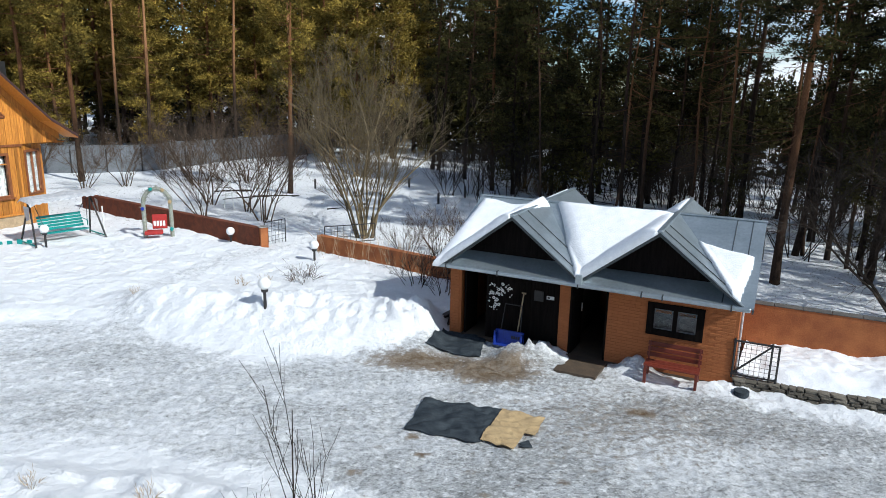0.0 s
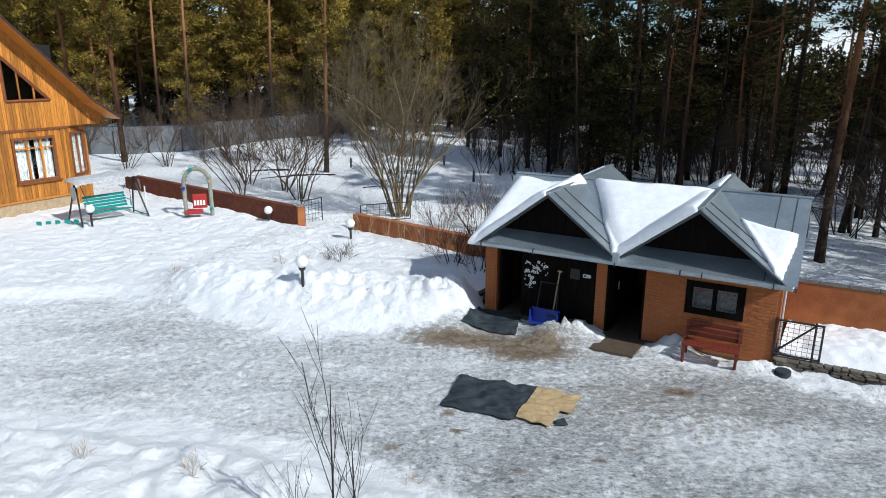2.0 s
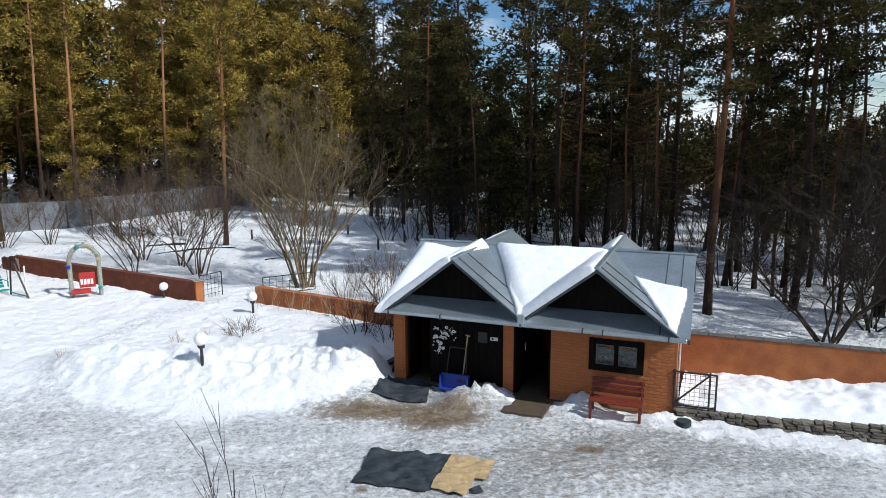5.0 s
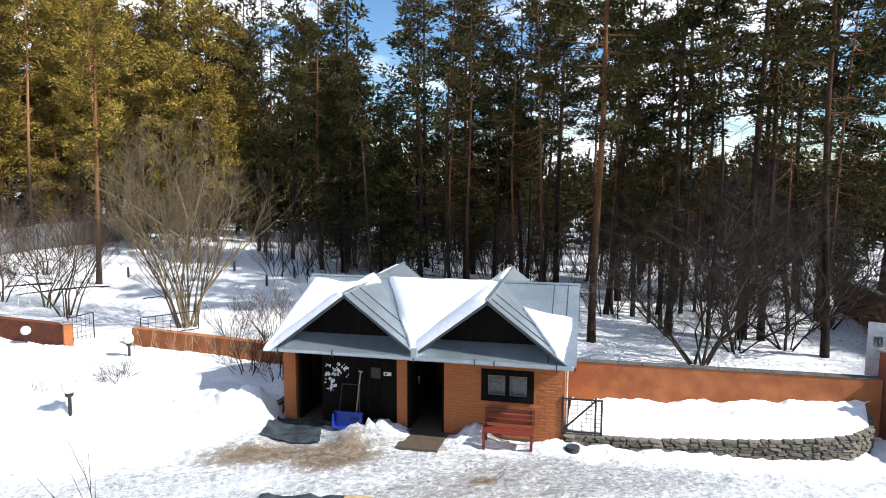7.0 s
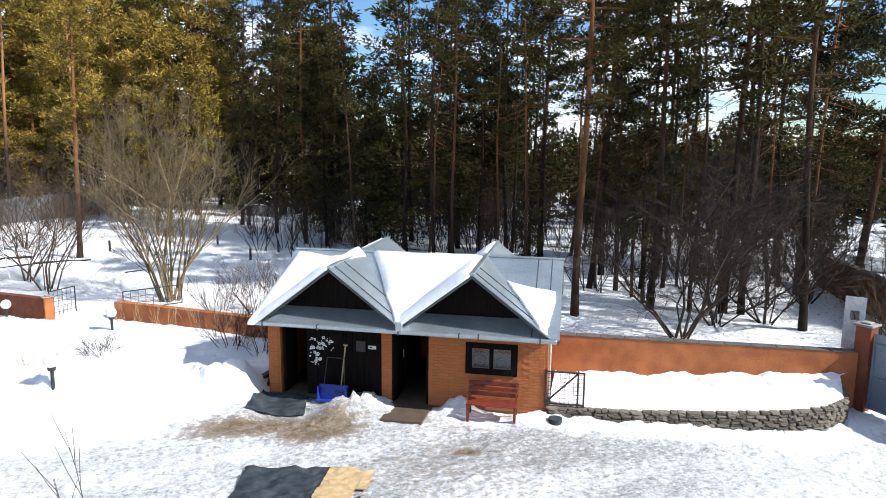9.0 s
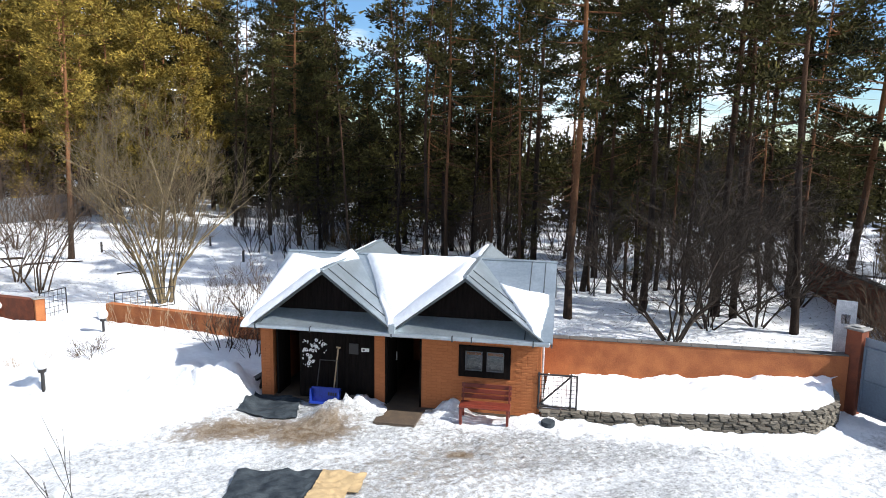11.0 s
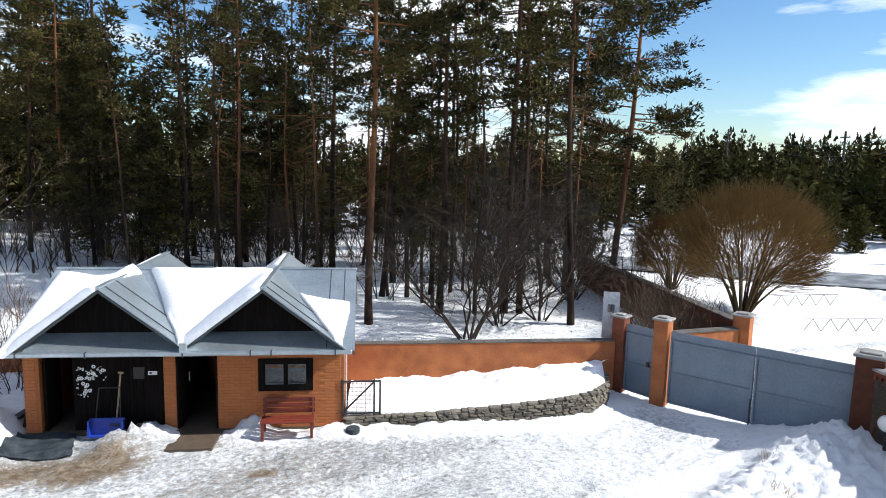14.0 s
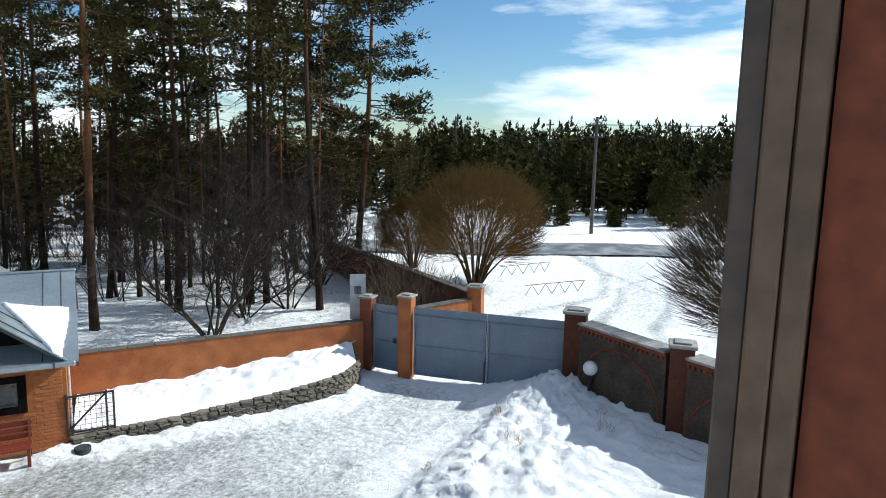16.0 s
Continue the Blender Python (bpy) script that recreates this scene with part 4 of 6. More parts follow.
part("ridge_cap", tube((0, -0.97, 8.36), (0, 9.0, 8.36), 0.09, 0.09, 8), M_TILE, house)


# ---- trees ----
def ring_tube(verts, faces, pts, radii, n):
    base = len(verts)
    for i, (p, r) in enumerate(zip(pts, radii)):
        d = (pts[min(i + 1, len(pts) - 1)] - pts[max(i - 1, 0)]).normalized()
        a = d.orthogonal().normalized()
        c = d.cross(a)
        for k in range(n):
            t = 2 * math.pi * k / n
            verts.append(p + a * (r * math.cos(t)) + c * (r * math.sin(t)))
    for i in range(len(pts) - 1):
        for k in range(n):
            faces.append((base + i * n + k, base + i * n + (k + 1) % n, base + (i + 1) * n + (k + 1) % n, base + (i + 1) * n + k))


def tuft(verts, faces, c, size, rnd, blades, up):
    """A spray of needle blades."""
    for _ in range(blades):
        d = Vector((rnd.gauss(0, 1), rnd.gauss(0, 1), rnd.gauss(up, 0.55))).normalized()
        s = d.orthogonal().normalized()
        s.rotate(Matrix.Rotation(rnd.uniform(0, 6.28), 3, d))
        L, w = size * rnd.uniform(0.6, 1.15), size * rnd.uniform(0.05, 0.09)
        o = c + Vector((rnd.gauss(0, 0.16), rnd.gauss(0, 0.16), rnd.gauss(0, 0.09))) * size
        b = len(verts)
        verts.extend((o - s * w, o + s * w, o + d * L))
        faces.append((b, b + 1, b + 2))


def pad(verts, faces, q, r, out, rnd, blades, size):
    """A rounded cushion of needle sprays round a twig's end."""
    for _ in range(blades):
        g = Vector((rnd.gauss(0, 0.5), rnd.gauss(0, 0.5), rnd.gauss(0, 0.3)))
        o = q + g * r
        d = (g * 1.3 + out * 0.45 + Vector((rnd.gauss(0, 0.5), rnd.gauss(0, 0.5), 0.45 + rnd.gauss(0, 0.35)))).normalized()
        w = d.orthogonal().normalized()
        w.rotate(Matrix.Rotation(rnd.uniform(0, 6.28), 3, d))
        L = size * rnd.uniform(0.6, 1.3)
        w *= L * rnd.uniform(0.16, 0.28)
        b = len(verts)
        verts.extend((o - w, o + w, o + d * L))
        faces.append((b, b + 1, b + 2))


def pine(seed, height, bare, width, bark, needles, limbs=46, blades=60, name="pine_tree", lean=0.25, density=1.0, r0=0.19, tsize=0.2, taper=0.75, psize=0.42, dead=24):
    """A pine: bent tapered trunk with limbs and dead lower twigs, and a crown of needle cushions above the share 'bare' of its height."""
    rnd = random.Random(seed)
    tv, tf, cv, cf = [], [], [], []
    bend = Vector((rnd.uniform(-lean, lean), rnd.uniform(-lean, lean), 0))
    ph = rnd.uniform(0, 6.28)

    def at(t):
        wave = 0.10 * lean * math.sin(t * 9 + ph)
        return Vector((0, 0, -0.3)) + Vector((bend.x * math.sin(t * 2.6) + wave, bend.y * math.sin(t * 2.1) + wave, t * (height + 0.3)))
    n = 14
    ring_tube(tv, tf, [at(i / n) for i in range(n + 1)], [r0 * (1 - 0.88 * i / n) * (1.25 if i == 0 else 1) + 0.01 for i in range(n + 1)], 7)
    for i in range(limbs):
        t = bare + (1 - bare) * ((i + rnd.random()) / limbs)**0.92
        k = (t - bare) / (1 - bare)
        reach = width * (0.35 + 0.65 * min(1, k * 3.0)) * (1 - k**1.7 * taper) * rnd.uniform(0.55, 1.25)
        a = rnd.uniform(0, 6.283)
        out = Vector((math.cos(a), math.sin(a), 0))
        side = out.cross(Vector((0, 0, 1)))
        rise = 0.5 * k - 0.15 + rnd.uniform(-0.14, 0.16)
        p0 = at(t)
        pts = [p0, p0 + out * reach * 0.5 + Vector((0, 0, reach * rise * 0.3)), p0 + out * reach + Vector((0, 0, reach * (rise + 0.08)))]
        ring_tube(tv, tf, pts, [0.045 * (1.15 - k) + 0.012, 0.028, 0.008], 4)
        m = max(2, int(reach * 2.6 * density + rnd.random()))
        for j in range(m):
            u = 0.38 + 0.66 * (j + rnd.random()) / m
            c = pts[0].lerp(pts[1], u * 2) if u < 0.5 else pts[1].lerp(pts[2], u * 2 - 1)
            q = c + side * rnd.gauss(0, 0.26 * reach * (1.1 - 0.5 * u)) + Vector((0, 0, rnd.gauss(0.08, 0.10)))
            ring_tube(tv, tf, [c - out * 0.15 * reach, q], [0.012, 0.004], 3)
            pad(cv, cf, q, psize * rnd.uniform(0.65, 1.35), out, rnd, blades, tsize)
    for i in range(dead):
        t = rnd.uniform(bare * 0.25, bare * 1.15 + 0.04)
        a = rnd.uniform(0, 6.283)
        L = rnd.uniform(0.5, 2.2)
        p0 = at(t)
        p1 = p0 + Vector((math.cos(a) * L, math.sin(a) * L, rnd.uniform(-0.45, 0.1) * L))
        ring_tube(tv, tf, [p0, p1], [0.02, 0.006], 3)
        for _ in range(2):
            c = p0.lerp(p1, rnd.uniform(0.4, 0.9))
            ring_tube(tv, tf, [c, c + Vector((rnd.gauss(0, 0.35), rnd.gauss(0, 0.35), rnd.gauss(-0.15, 0.2)))], [0.009, 0.004], 3)
    ob = thing(name, "", "")
    raw("trunk", tv, tf, bark, ob, smooth=True)
    raw("crown", cv, cf, needles, ob)
    return ob


def bare_tree(seed, height, stems, spread, material, name, levels=3, r0=0.05, kids=5, up=0.35, fineness=1.0, twist=0.35, foot=0.2):
    """A leafless tree or shrub: several stems from one foot that fork into twigs."""
    rnd = random.Random(seed)
    v, f = [], []
    ob = thing(name, "", "")

    def grow(p, d, L, r, lev):
        n = 4 if lev > 1 else 3 if lev == 1 else 2
        pts, rad, q, dd = [p], [r], p, d.copy()
        for i in range(n):
            dd = (dd + Vector((rnd.gauss(0, twist), rnd.gauss(0, twist), rnd.gauss(up * 0.35, twist * 0.6))) * 0.35).normalized()
            q = q + dd * (L / n)
            pts.append(q)
            rad.append(r * (1 - 0.75 * (i + 1) / n) + 0.0015)
        if lev == levels and levels == 3:
            sv, sf = [], []
            ring_tube(sv, sf, pts, rad, 6)
            raw("stem", sv, sf, material, ob, smooth=True)
        else:
            ring_tube(v, f, pts, rad, 5 if lev == levels else 3)
        if lev > 0:
            for k in range(kids + (2 if lev == levels else 0)):
                t = rnd.uniform(0.25, 0.98)
                i = min(int(t * n), n - 1)
                base = pts[i].lerp(pts[i + 1], t * n - i)
                a = rnd.uniform(0, 6.283)
                side = dd.orthogonal().normalized()
                side.rotate(Matrix.Rotation(a, 3, dd))
                nd = (dd * rnd.uniform(0.6, 1.1) + side * rnd.uniform(0.35, 0.8) + Vector((0, 0, up * 0.5))).normalized()
                grow(base, nd, L * rnd.uniform(0.32, 0.55), max(r * 0.42 * (1.1 - 0.5 * t), 0.004 * fineness), lev - 1)
    for s in range(stems):
        a = s * 2.399 + rnd.uniform(-0.4, 0.4)
        tilt = spread * math.sqrt((s + 0.5) / stems)
        d = Vector((math.cos(a) * math.sin(tilt), math.sin(a) * math.sin(tilt), math.cos(tilt)))
        L = height * rnd.uniform(0.72, 1.0) * (1 - 0.1 * tilt)
        grow(Vector((math.cos(a) * foot * rnd.random(), math.sin(a) * foot * rnd.random(), -0.15)), d, L, r0 * rnd.uniform(0.6, 1.2), levels)
    raw("crown", v, f, material, ob)
    return ob


def willow(seed, r, h, stems, twigs, material, name="willow"):
    """A round leafless willow: stems that fan out from one foot and a thick shell of fine upright twigs."""
    rnd = random.Random(seed)
    ob = thing(name, "", "")
    v, f = [], []
    zc, rz = h * 0.54, h * 0.46

    def shell(k):
        a, w = rnd.uniform(0, 6.283), rnd.uniform(-0.72, 1.0)
        q = math.sqrt(1 - w * w)
        return Vector((math.cos(a) * q * r * k, math.sin(a) * q * r * k, zc + w * rz * k))
    for s in range(stems):
        top = shell(0.85)
        mid = Vector((top.x * 0.45 + rnd.gauss(0, 0.12), top.y * 0.45 + rnd.gauss(0, 0.12), max(1.1, top.z * 0.6)))
        p0 = Vector((top.x * 0.07, top.y * 0.07, -0.15))
        sv, sf = [], []
        ring_tube(sv, sf, [p0, p0.lerp(mid, 0.5) + Vector((0, 0, 0.1)), mid, mid.lerp(top, 0.5) + Vector((0, 0, 0.12)), top], [0.06, 0.048, 0.036, 0.024, 0.01], 6)
        raw("stem", sv, sf, M_DARKOCHRE, ob, smooth=True)
        for k in range(16):
            b = mid.lerp(top, rnd.uniform(-0.3, 0.9))
            e = b + (b - Vector((0, 0, 0.8))).normalized() * rnd.uniform(0.5, 1.3) + Vector((rnd.gauss(0, 0.4), rnd.gauss(0, 0.4), rnd.uniform(0, 0.5)))
            ring_tube(v, f, [b, b.lerp(e, 0.5) + Vector((rnd.gauss(0, 0.06), rnd.gauss(0, 0.06), 0)), e], [0.018, 0.012, 0.005], 3)
    for k in range(twigs):
        c = shell(rnd.uniform(0.62, 0.95))
        d = ((c - Vector((0, 0, zc * 0.6))).normalized() + Vector((rnd.gauss(0, 0.25), rnd.gauss(0, 0.25), 0.35))).normalized()
        L = rnd.uniform(0.4, 0.85)
        ring_tube(v, f, [c, c + d * L * 0.5 + Vector((rnd.gauss(0, 0.04), rnd.gauss(0, 0.04), 0)), c + d * L], [0.009, 0.007, 0.003], 3)
    raw("crown", v, f, material, ob)
    return ob


def put_tree(proto, x, y, s=1.0, turn=0.0, tilt=(0, 0), label="", category="tree", group=""):
    m = Matrix.Translation((x, y, gz(x, y))) @ pose(0, 0, 0, tilt[0], tilt[1], 0) @ pose(0, 0, 0, 0, 0, turn) @ Matrix.Scale(s, 4)
    ob = copy_thing(proto, m)
    return tagged(ob, label, category, group)


def drop(proto):
    for o in (*proto.children_recursive, proto):
        bpy.data.objects.remove(o)


TALL = [pine(11, 21, 0.38, 3.3, M_BARK, M_NEEDLE, 36, 50, r0=0.16, psize=0.34, density=0.72, lean=0.5), pine(12, 23, 0.40, 3.0, M_BARK, M_NEEDLE, 34, 50, r0=0.15, lean=0.7, psize=0.34, density=0.72), pine(13, 20, 0.30, 3.2, M_BARK, M_NEEDLE, 36, 50, r0=0.14, lean=0.6, psize=0.34, density=0.72)]
ORANGE = [pine(21, 21, 0.38, 3.2, M_ORANGEBARK, M_NEEDLE, 42, 66, r0=0.155, lean=0.5, dead=34), pine(22, 19, 0.42, 3.2, M_ORANGEBARK, M_NEEDLE, 44, 66, lean=0.5, r0=0.18)]
LOW = [pine(31, 15, 0.12, 2.3, M_BARK, M_NEEDLE, 58, 44, lean=0.15, r0=0.13), pine(32, 12, 0.08, 2.0, M_BARK, M_NEEDLE, 52, 44, lean=0.15, r0=0.11)]
GOLD = [pine(41, 17, 0.10, 3.0, M_ORANGEBARK, M_NEEDLE_SUNLIT, 72, 56, tsize=0.26, psize=0.55), pine(42, 20, 0.2, 3.0, M_ORANGEBARK, M_NEEDLE_SUNLIT, 66, 56, tsize=0.26, psize=0.55), pine(43, 22, 0.38, 2.6, M_ORANGEBARK, M_NEEDLE_SUNLIT, 52, 56, tsize=0.24, psize=0.5)]
FAR = [pine(61, 20, 0.16, 3.0, M_BARK, M_NEEDLE, 40, 26, tsize=0.40, density=0.62, psize=0.6, dead=16), pine(62, 17, 0.10, 2.9, M_BARK, M_NEEDLE, 42, 26, tsize=0.40, density=0.62, psize=0.6, dead=16), pine(63, 22, 0.35, 2.8, M_BARK, M_NEEDLE, 36, 26, tsize=0.40, density=0.62, psize=0.6, dead=16)]
FARGOLD = [pine(71, 19, 0.12, 3.2, M_ORANGEBARK, M_NEEDLE_SUNLIT, 50, 28, tsize=0.44, density=0.8, psize=0.75, dead=10), pine(72, 22, 0.3, 3.0, M_ORANGEBARK, M_NEEDLE_SUNLIT, 46, 28, tsize=0.44, density=0.8, psize=0.75, dead=10)]
THIN = [pine(46, 17, 0.60, 1.5, M_BARK, M_NEEDLE, 15, 40, r0=0.085, lean=0.7, psize=0.36, dead=30), pine(47, 15, 0.55, 1.3, M_ORANGEBARK, M_NEEDLE, 15, 40, r0=0.075, lean=0.8, psize=0.36, dead=30)]
PALE = pine(44, 24, 0.56, 2.4, M_SUNLITBARK, M_NEEDLE_SUNLIT, 40, 50, tsize=0.24, psize=0.5, r0=0.14, lean=0.4)
EDGE = pine(51, 19, 0.30, 4.3, M_ORANGEBARK, M_NEEDLE, 58, 66, density=1.1, lean=0.3)
rnd = random.Random(77)
DARK_LABEL = "tall dark pine with a slender trunk in the snow"
LOW_LABEL = "dark bushy young pine with branches low down"
GOLD_LABEL = "sunlit golden-green pine with a reddish trunk"
ORANGE_LABEL = "tall pine with bright orange-brown bark"
# trees whose feet can be made out
for x, y, proto, s, tilt in (
        (11.2, 22.8, ORANGE[0], 0.95, (0, 1.2)), (13.9, 27.2, TALL[1], 0.8, (0, 6)), (14.9, 26.6, TALL[2], 0.7, (0, 0)), (14.5, 23.0, TALL[0], 0.85, (0, 1)), (2.2, 43.4, ORANGE[0], 0.85, (0, 1)),
        (0.4, 48.4, TALL[0], 0.8, (0, 2)), (-2.1, 52.8, TALL[1], 0.85, (0, 2)), (-1.6, 52.0, TALL[2], 0.85, (0, 2)), (14.8, 35.0, TALL[0], 1.0, (0, 1)),
        (13.9, 37.1, TALL[2], 0.7, (0, -1)), (14.4, 35.9, TALL[1], 0.75, (0, 2)), (11.2, 39.4, TALL[0], 0.85, (0, -1)), (10.2, 37.5, LOW[0], 1.1, (0, 0)), (7.7, 38.6, LOW[1], 1.35, (0, 0)), (13.8, 38.0, TALL[2], 0.9, (0, 0)), (14.9, 24.2, LOW[0], 0.9, (0, -1.0)),
        (17.0, 21.9, TALL[0], 0.95, (0, 1)), (17.7, 21.6, TALL[1], 0.85, (0, -1)), (18.2, 19.2, TALL[2], 0.95, (0, -2)), (26.3, 24.7, EDGE, 1.0, (1.0, 3)), (5.6, 40, LOW[1], 0.85, (0, 0)), (3.4, 42, LOW[1], 1.0, (0, 0)), (4.4, 44.5, LOW[0], 0.85, (0, 0)), (6.8, 42.5, LOW[0], 0.7, (0, 0)),
        (21.5, 26.5, TALL[1], 0.95, (0, 0.5)), (22.3, 23.9, TALL[0], 1.0, (0, 0)), (16.0, 30.0, TALL[0], 0.9, (0, 1)), (18.6, 29.0, LOW[0], 0.7, (0, 0)), (16.2, 26.6, TALL[2], 0.85, (0, 0)),
        (21.5, 30, LOW[0], 0.65, (0, 0)), (24.6, 28, TALL[2], 0.95, (0, 0)), (26.5, 31, LOW[1], 0.75, (0, 0)), (29.4, 35.4, TALL[0], 0.95, (0, 1)), (27.5, 27.5, LOW[1], 1.0, (0, 0)),
        (19.5, 34, LOW[0], 0.7, (0, 0)), (11.5, 41, LOW[0], 1.1, (0, 0)), (9.0, 43.0, TALL[1], 0.95, (0, 0)), (17.9, 42.7, TALL[2], 1.0, (0, 0)),
        (23, 35, TALL[1], 1.0, (0, 0)), (26, 38, LOW[0], 0.7, (0, 0)), (14.0, 43.5, LOW[1], 1.3, (0, 0)), (28.6, 29.5, LOW[0], 0.9, (0, 0)),
        (22.6, 28.4, LOW[1], 0.8, (0, 0)), (24.4, 31.6, LOW[0], 0.8, (0, 0)), (17.2, 32.5, LOW[1], 0.9, (0, 0)), (21.2, 33.0, LOW[1], 0.9, (0, 0)),
        (25.6, 26.4, LOW[1], 0.7, (0, 0)), (27.0, 35.0, LOW[0], 0.6, (0, 0)), (31.0, 38.0, LOW[1], 0.7, (0, 0)),
        (13.0, 32.0, LOW[1], 0.65, (0, 0)), (28.0, 40.5, TALL[1], 0.9, (0, 0)), (20.0, 38.0, TALL[0], 0.9, (0, 0)), (30.0, 32.0, LOW[1], 0.8, (0, 0))):
    if proto in LOW and x > 12 and y < 37:
        s *= 0.68
    put_tree(proto, x, y, s, rnd.uniform(0, 360), tilt, ORANGE_LABEL if proto in ORANGE or proto is EDGE else LOW_LABEL if proto in LOW else DARK_LABEL, "pine tree", "pines of the wood")
# slender trunks between them
slim = random.Random(31)
for k in range(24):
    az, d = radians(8 + 1.55 * k + slim.uniform(-0.6, 0.6)), slim.uniform(27, 46)
    if 32 < math.degrees(az) and d > 36:
        d = slim.uniform(26, 33)
    put_tree(THIN[k % 2], d * math.sin(az), d * math.cos(az), slim.uniform(0.8, 1.1) * (0.8 if math.degrees(az) < 11 else 1.0), slim.uniform(0, 360), (slim.uniform(-2, 2), slim.uniform(-3, 3)),
             "slender pine with a thin bare trunk in the wood", "pine tree", "pines of the wood")
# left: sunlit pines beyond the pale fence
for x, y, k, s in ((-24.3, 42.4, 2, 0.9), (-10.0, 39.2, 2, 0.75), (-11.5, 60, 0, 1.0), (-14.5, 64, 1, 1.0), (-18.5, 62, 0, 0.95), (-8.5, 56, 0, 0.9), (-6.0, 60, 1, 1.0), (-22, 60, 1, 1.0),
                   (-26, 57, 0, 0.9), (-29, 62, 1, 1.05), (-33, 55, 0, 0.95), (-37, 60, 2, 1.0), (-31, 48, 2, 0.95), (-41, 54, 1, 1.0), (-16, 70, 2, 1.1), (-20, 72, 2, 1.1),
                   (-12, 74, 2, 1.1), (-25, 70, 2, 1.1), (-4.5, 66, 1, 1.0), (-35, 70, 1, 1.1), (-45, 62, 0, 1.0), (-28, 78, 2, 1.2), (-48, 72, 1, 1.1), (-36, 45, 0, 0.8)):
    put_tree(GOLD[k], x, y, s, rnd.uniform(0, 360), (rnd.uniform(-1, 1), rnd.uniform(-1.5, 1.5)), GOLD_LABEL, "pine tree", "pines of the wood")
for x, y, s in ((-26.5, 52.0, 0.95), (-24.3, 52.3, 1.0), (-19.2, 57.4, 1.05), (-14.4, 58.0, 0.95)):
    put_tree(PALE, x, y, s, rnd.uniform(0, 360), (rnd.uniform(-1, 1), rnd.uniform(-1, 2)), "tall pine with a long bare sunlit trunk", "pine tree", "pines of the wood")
# the rest of the wood
count = 0
while count < 104:
    az, d = radians(rnd.uniform(-47, 52)), rnd.uniform(44, 105)
    x, y = d * math.sin(az), d * math.cos(az)
    if (x < -4 and y < 68) or (az > radians(26) and d < 50) or (x > 24 and y < 36) or (-4 < x < 3 and y < 52):
        continue
    if radians(6.3) < az < radians(9.2):
        continue
    proto = FARGOLD[count % 2] if x < -7 else FAR[count % 3]
    size = rnd.uniform(0.8, 1.1) * (1.2 if az < radians(-4) else 1.05 if az < radians(9) else 0.62 if az < radians(24) else 0.42)
    put_tree(proto, x, y, size, rnd.uniform(0, 360), (rnd.uniform(-1.5, 1.5), rnd.uniform(-1.5, 2)),
             GOLD_LABEL if x < -7 else DARK_LABEL, "pine tree", "pines of the wood")
    count += 1
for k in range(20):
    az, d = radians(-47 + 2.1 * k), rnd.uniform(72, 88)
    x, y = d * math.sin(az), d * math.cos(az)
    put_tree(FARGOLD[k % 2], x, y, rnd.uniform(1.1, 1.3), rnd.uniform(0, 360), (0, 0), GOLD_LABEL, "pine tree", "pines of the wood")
for p in TALL + ORANGE + LOW + GOLD + FAR + FARGOLD + [EDGE, PALE] + THIN:
    drop(p)


# ---- shrubs and bare trees ----
T = bare_tree(61, 6.8, 14, 0.36, M_GREYTWIG, "bare_tree", 3, 0.055, 6, 0.62, twist=0.6, foot=0.45, fineness=1.1)
put_tree(T, -3.96, 27.7, 1.0, 20, label="leafless many-stemmed tree with pale grey-green branches", category="bare tree")
drop(T)
T = bare_tree(62, 5.2, 7, 0.6, M_TWIG, "bare_tree", 3, 0.042, 6, 0.5, twist=0.6, foot=0.3, fineness=0.8)
for x, y, s, a in ((-9.1, 30.7, 1.0, 0), (-12.2, 31.3, 0.8, 130), (-16.5, 41.5, 0.95, 70), (-14.0, 43.5, 0.9, 200), (-7.0, 47.0, 1.0, 250), (-26, 40, 0.9, 10), (-22.0, 38.5, 0.7, 300), (-20.5, 40.5, 0.75, 30), (-10.6, 33.0, 0.85, 310), (-13.2, 35.0, 0.9, 160), (-6.5, 38.0, 0.6, 80)):
    put_tree(T, x, y, s, a, label="leafless reddish-brown young tree by the garden wall", category="bare tree", group="bare trees of the garden")
drop(T)
T = bare_tree(63, 1.5, 10, 0.8, M_DARKTWIG, "shrub", 2, 0.016, 5, 0.2, foot=0.3)
for x, y, s, lab in ((-1.3, 21.0, 1.0, "dark leafless shrub beside the shed"), (-0.4, 20.2, 0.8, "dark leafless shrub beside the shed")):
    put_tree(T, x, y, s, 40, label=lab, category="shrub")
drop(T)
T = bare_tree(64, 0.75, 26, 0.9, M_TWIG, "shrub", 1, 0.008, 4, 0.2, foot=0.35)
put_tree(T, -5.1, 21.4, 1.0, 0, label="small red-stemmed leafless bush in deep snow", category="shrub")
drop(T)
T = bare_tree(65, 2.1, 12, 0.75, M_TWIG, "shrub", 2, 0.018, 6, 0.25, foot=0.6)
for x, y, s in ((-0.6, 25.2, 1.0), (0.9, 24.6, 0.9), (-2.0, 25.6, 0.7), (19.0, 14.2, 1.0), (19.6, 15.4, 1.1), (20.3, 16.6, 1.1), (18.4, 13.8, 0.9), (20.9, 17.8, 1.1), (17.8, 14.6, 0.9), (18.9, 15.8, 1.0)):
    put_tree(T, x, y, s, x * 50, label="tangled brown leafless bush behind a low wall", category="shrub", group="brown bushes")
drop(T)
T = bare_tree(66, 5.0, 9, 0.62, M_DARKTWIG, "bare_tree", 3, 0.042, 7, 0.2, twist=0.75, foot=0.2, fineness=1.0)
put_tree(T, 13.3, 19.2, 1.3, 0, label="dark spreading leafless tree behind the garden wall", category="bare tree")
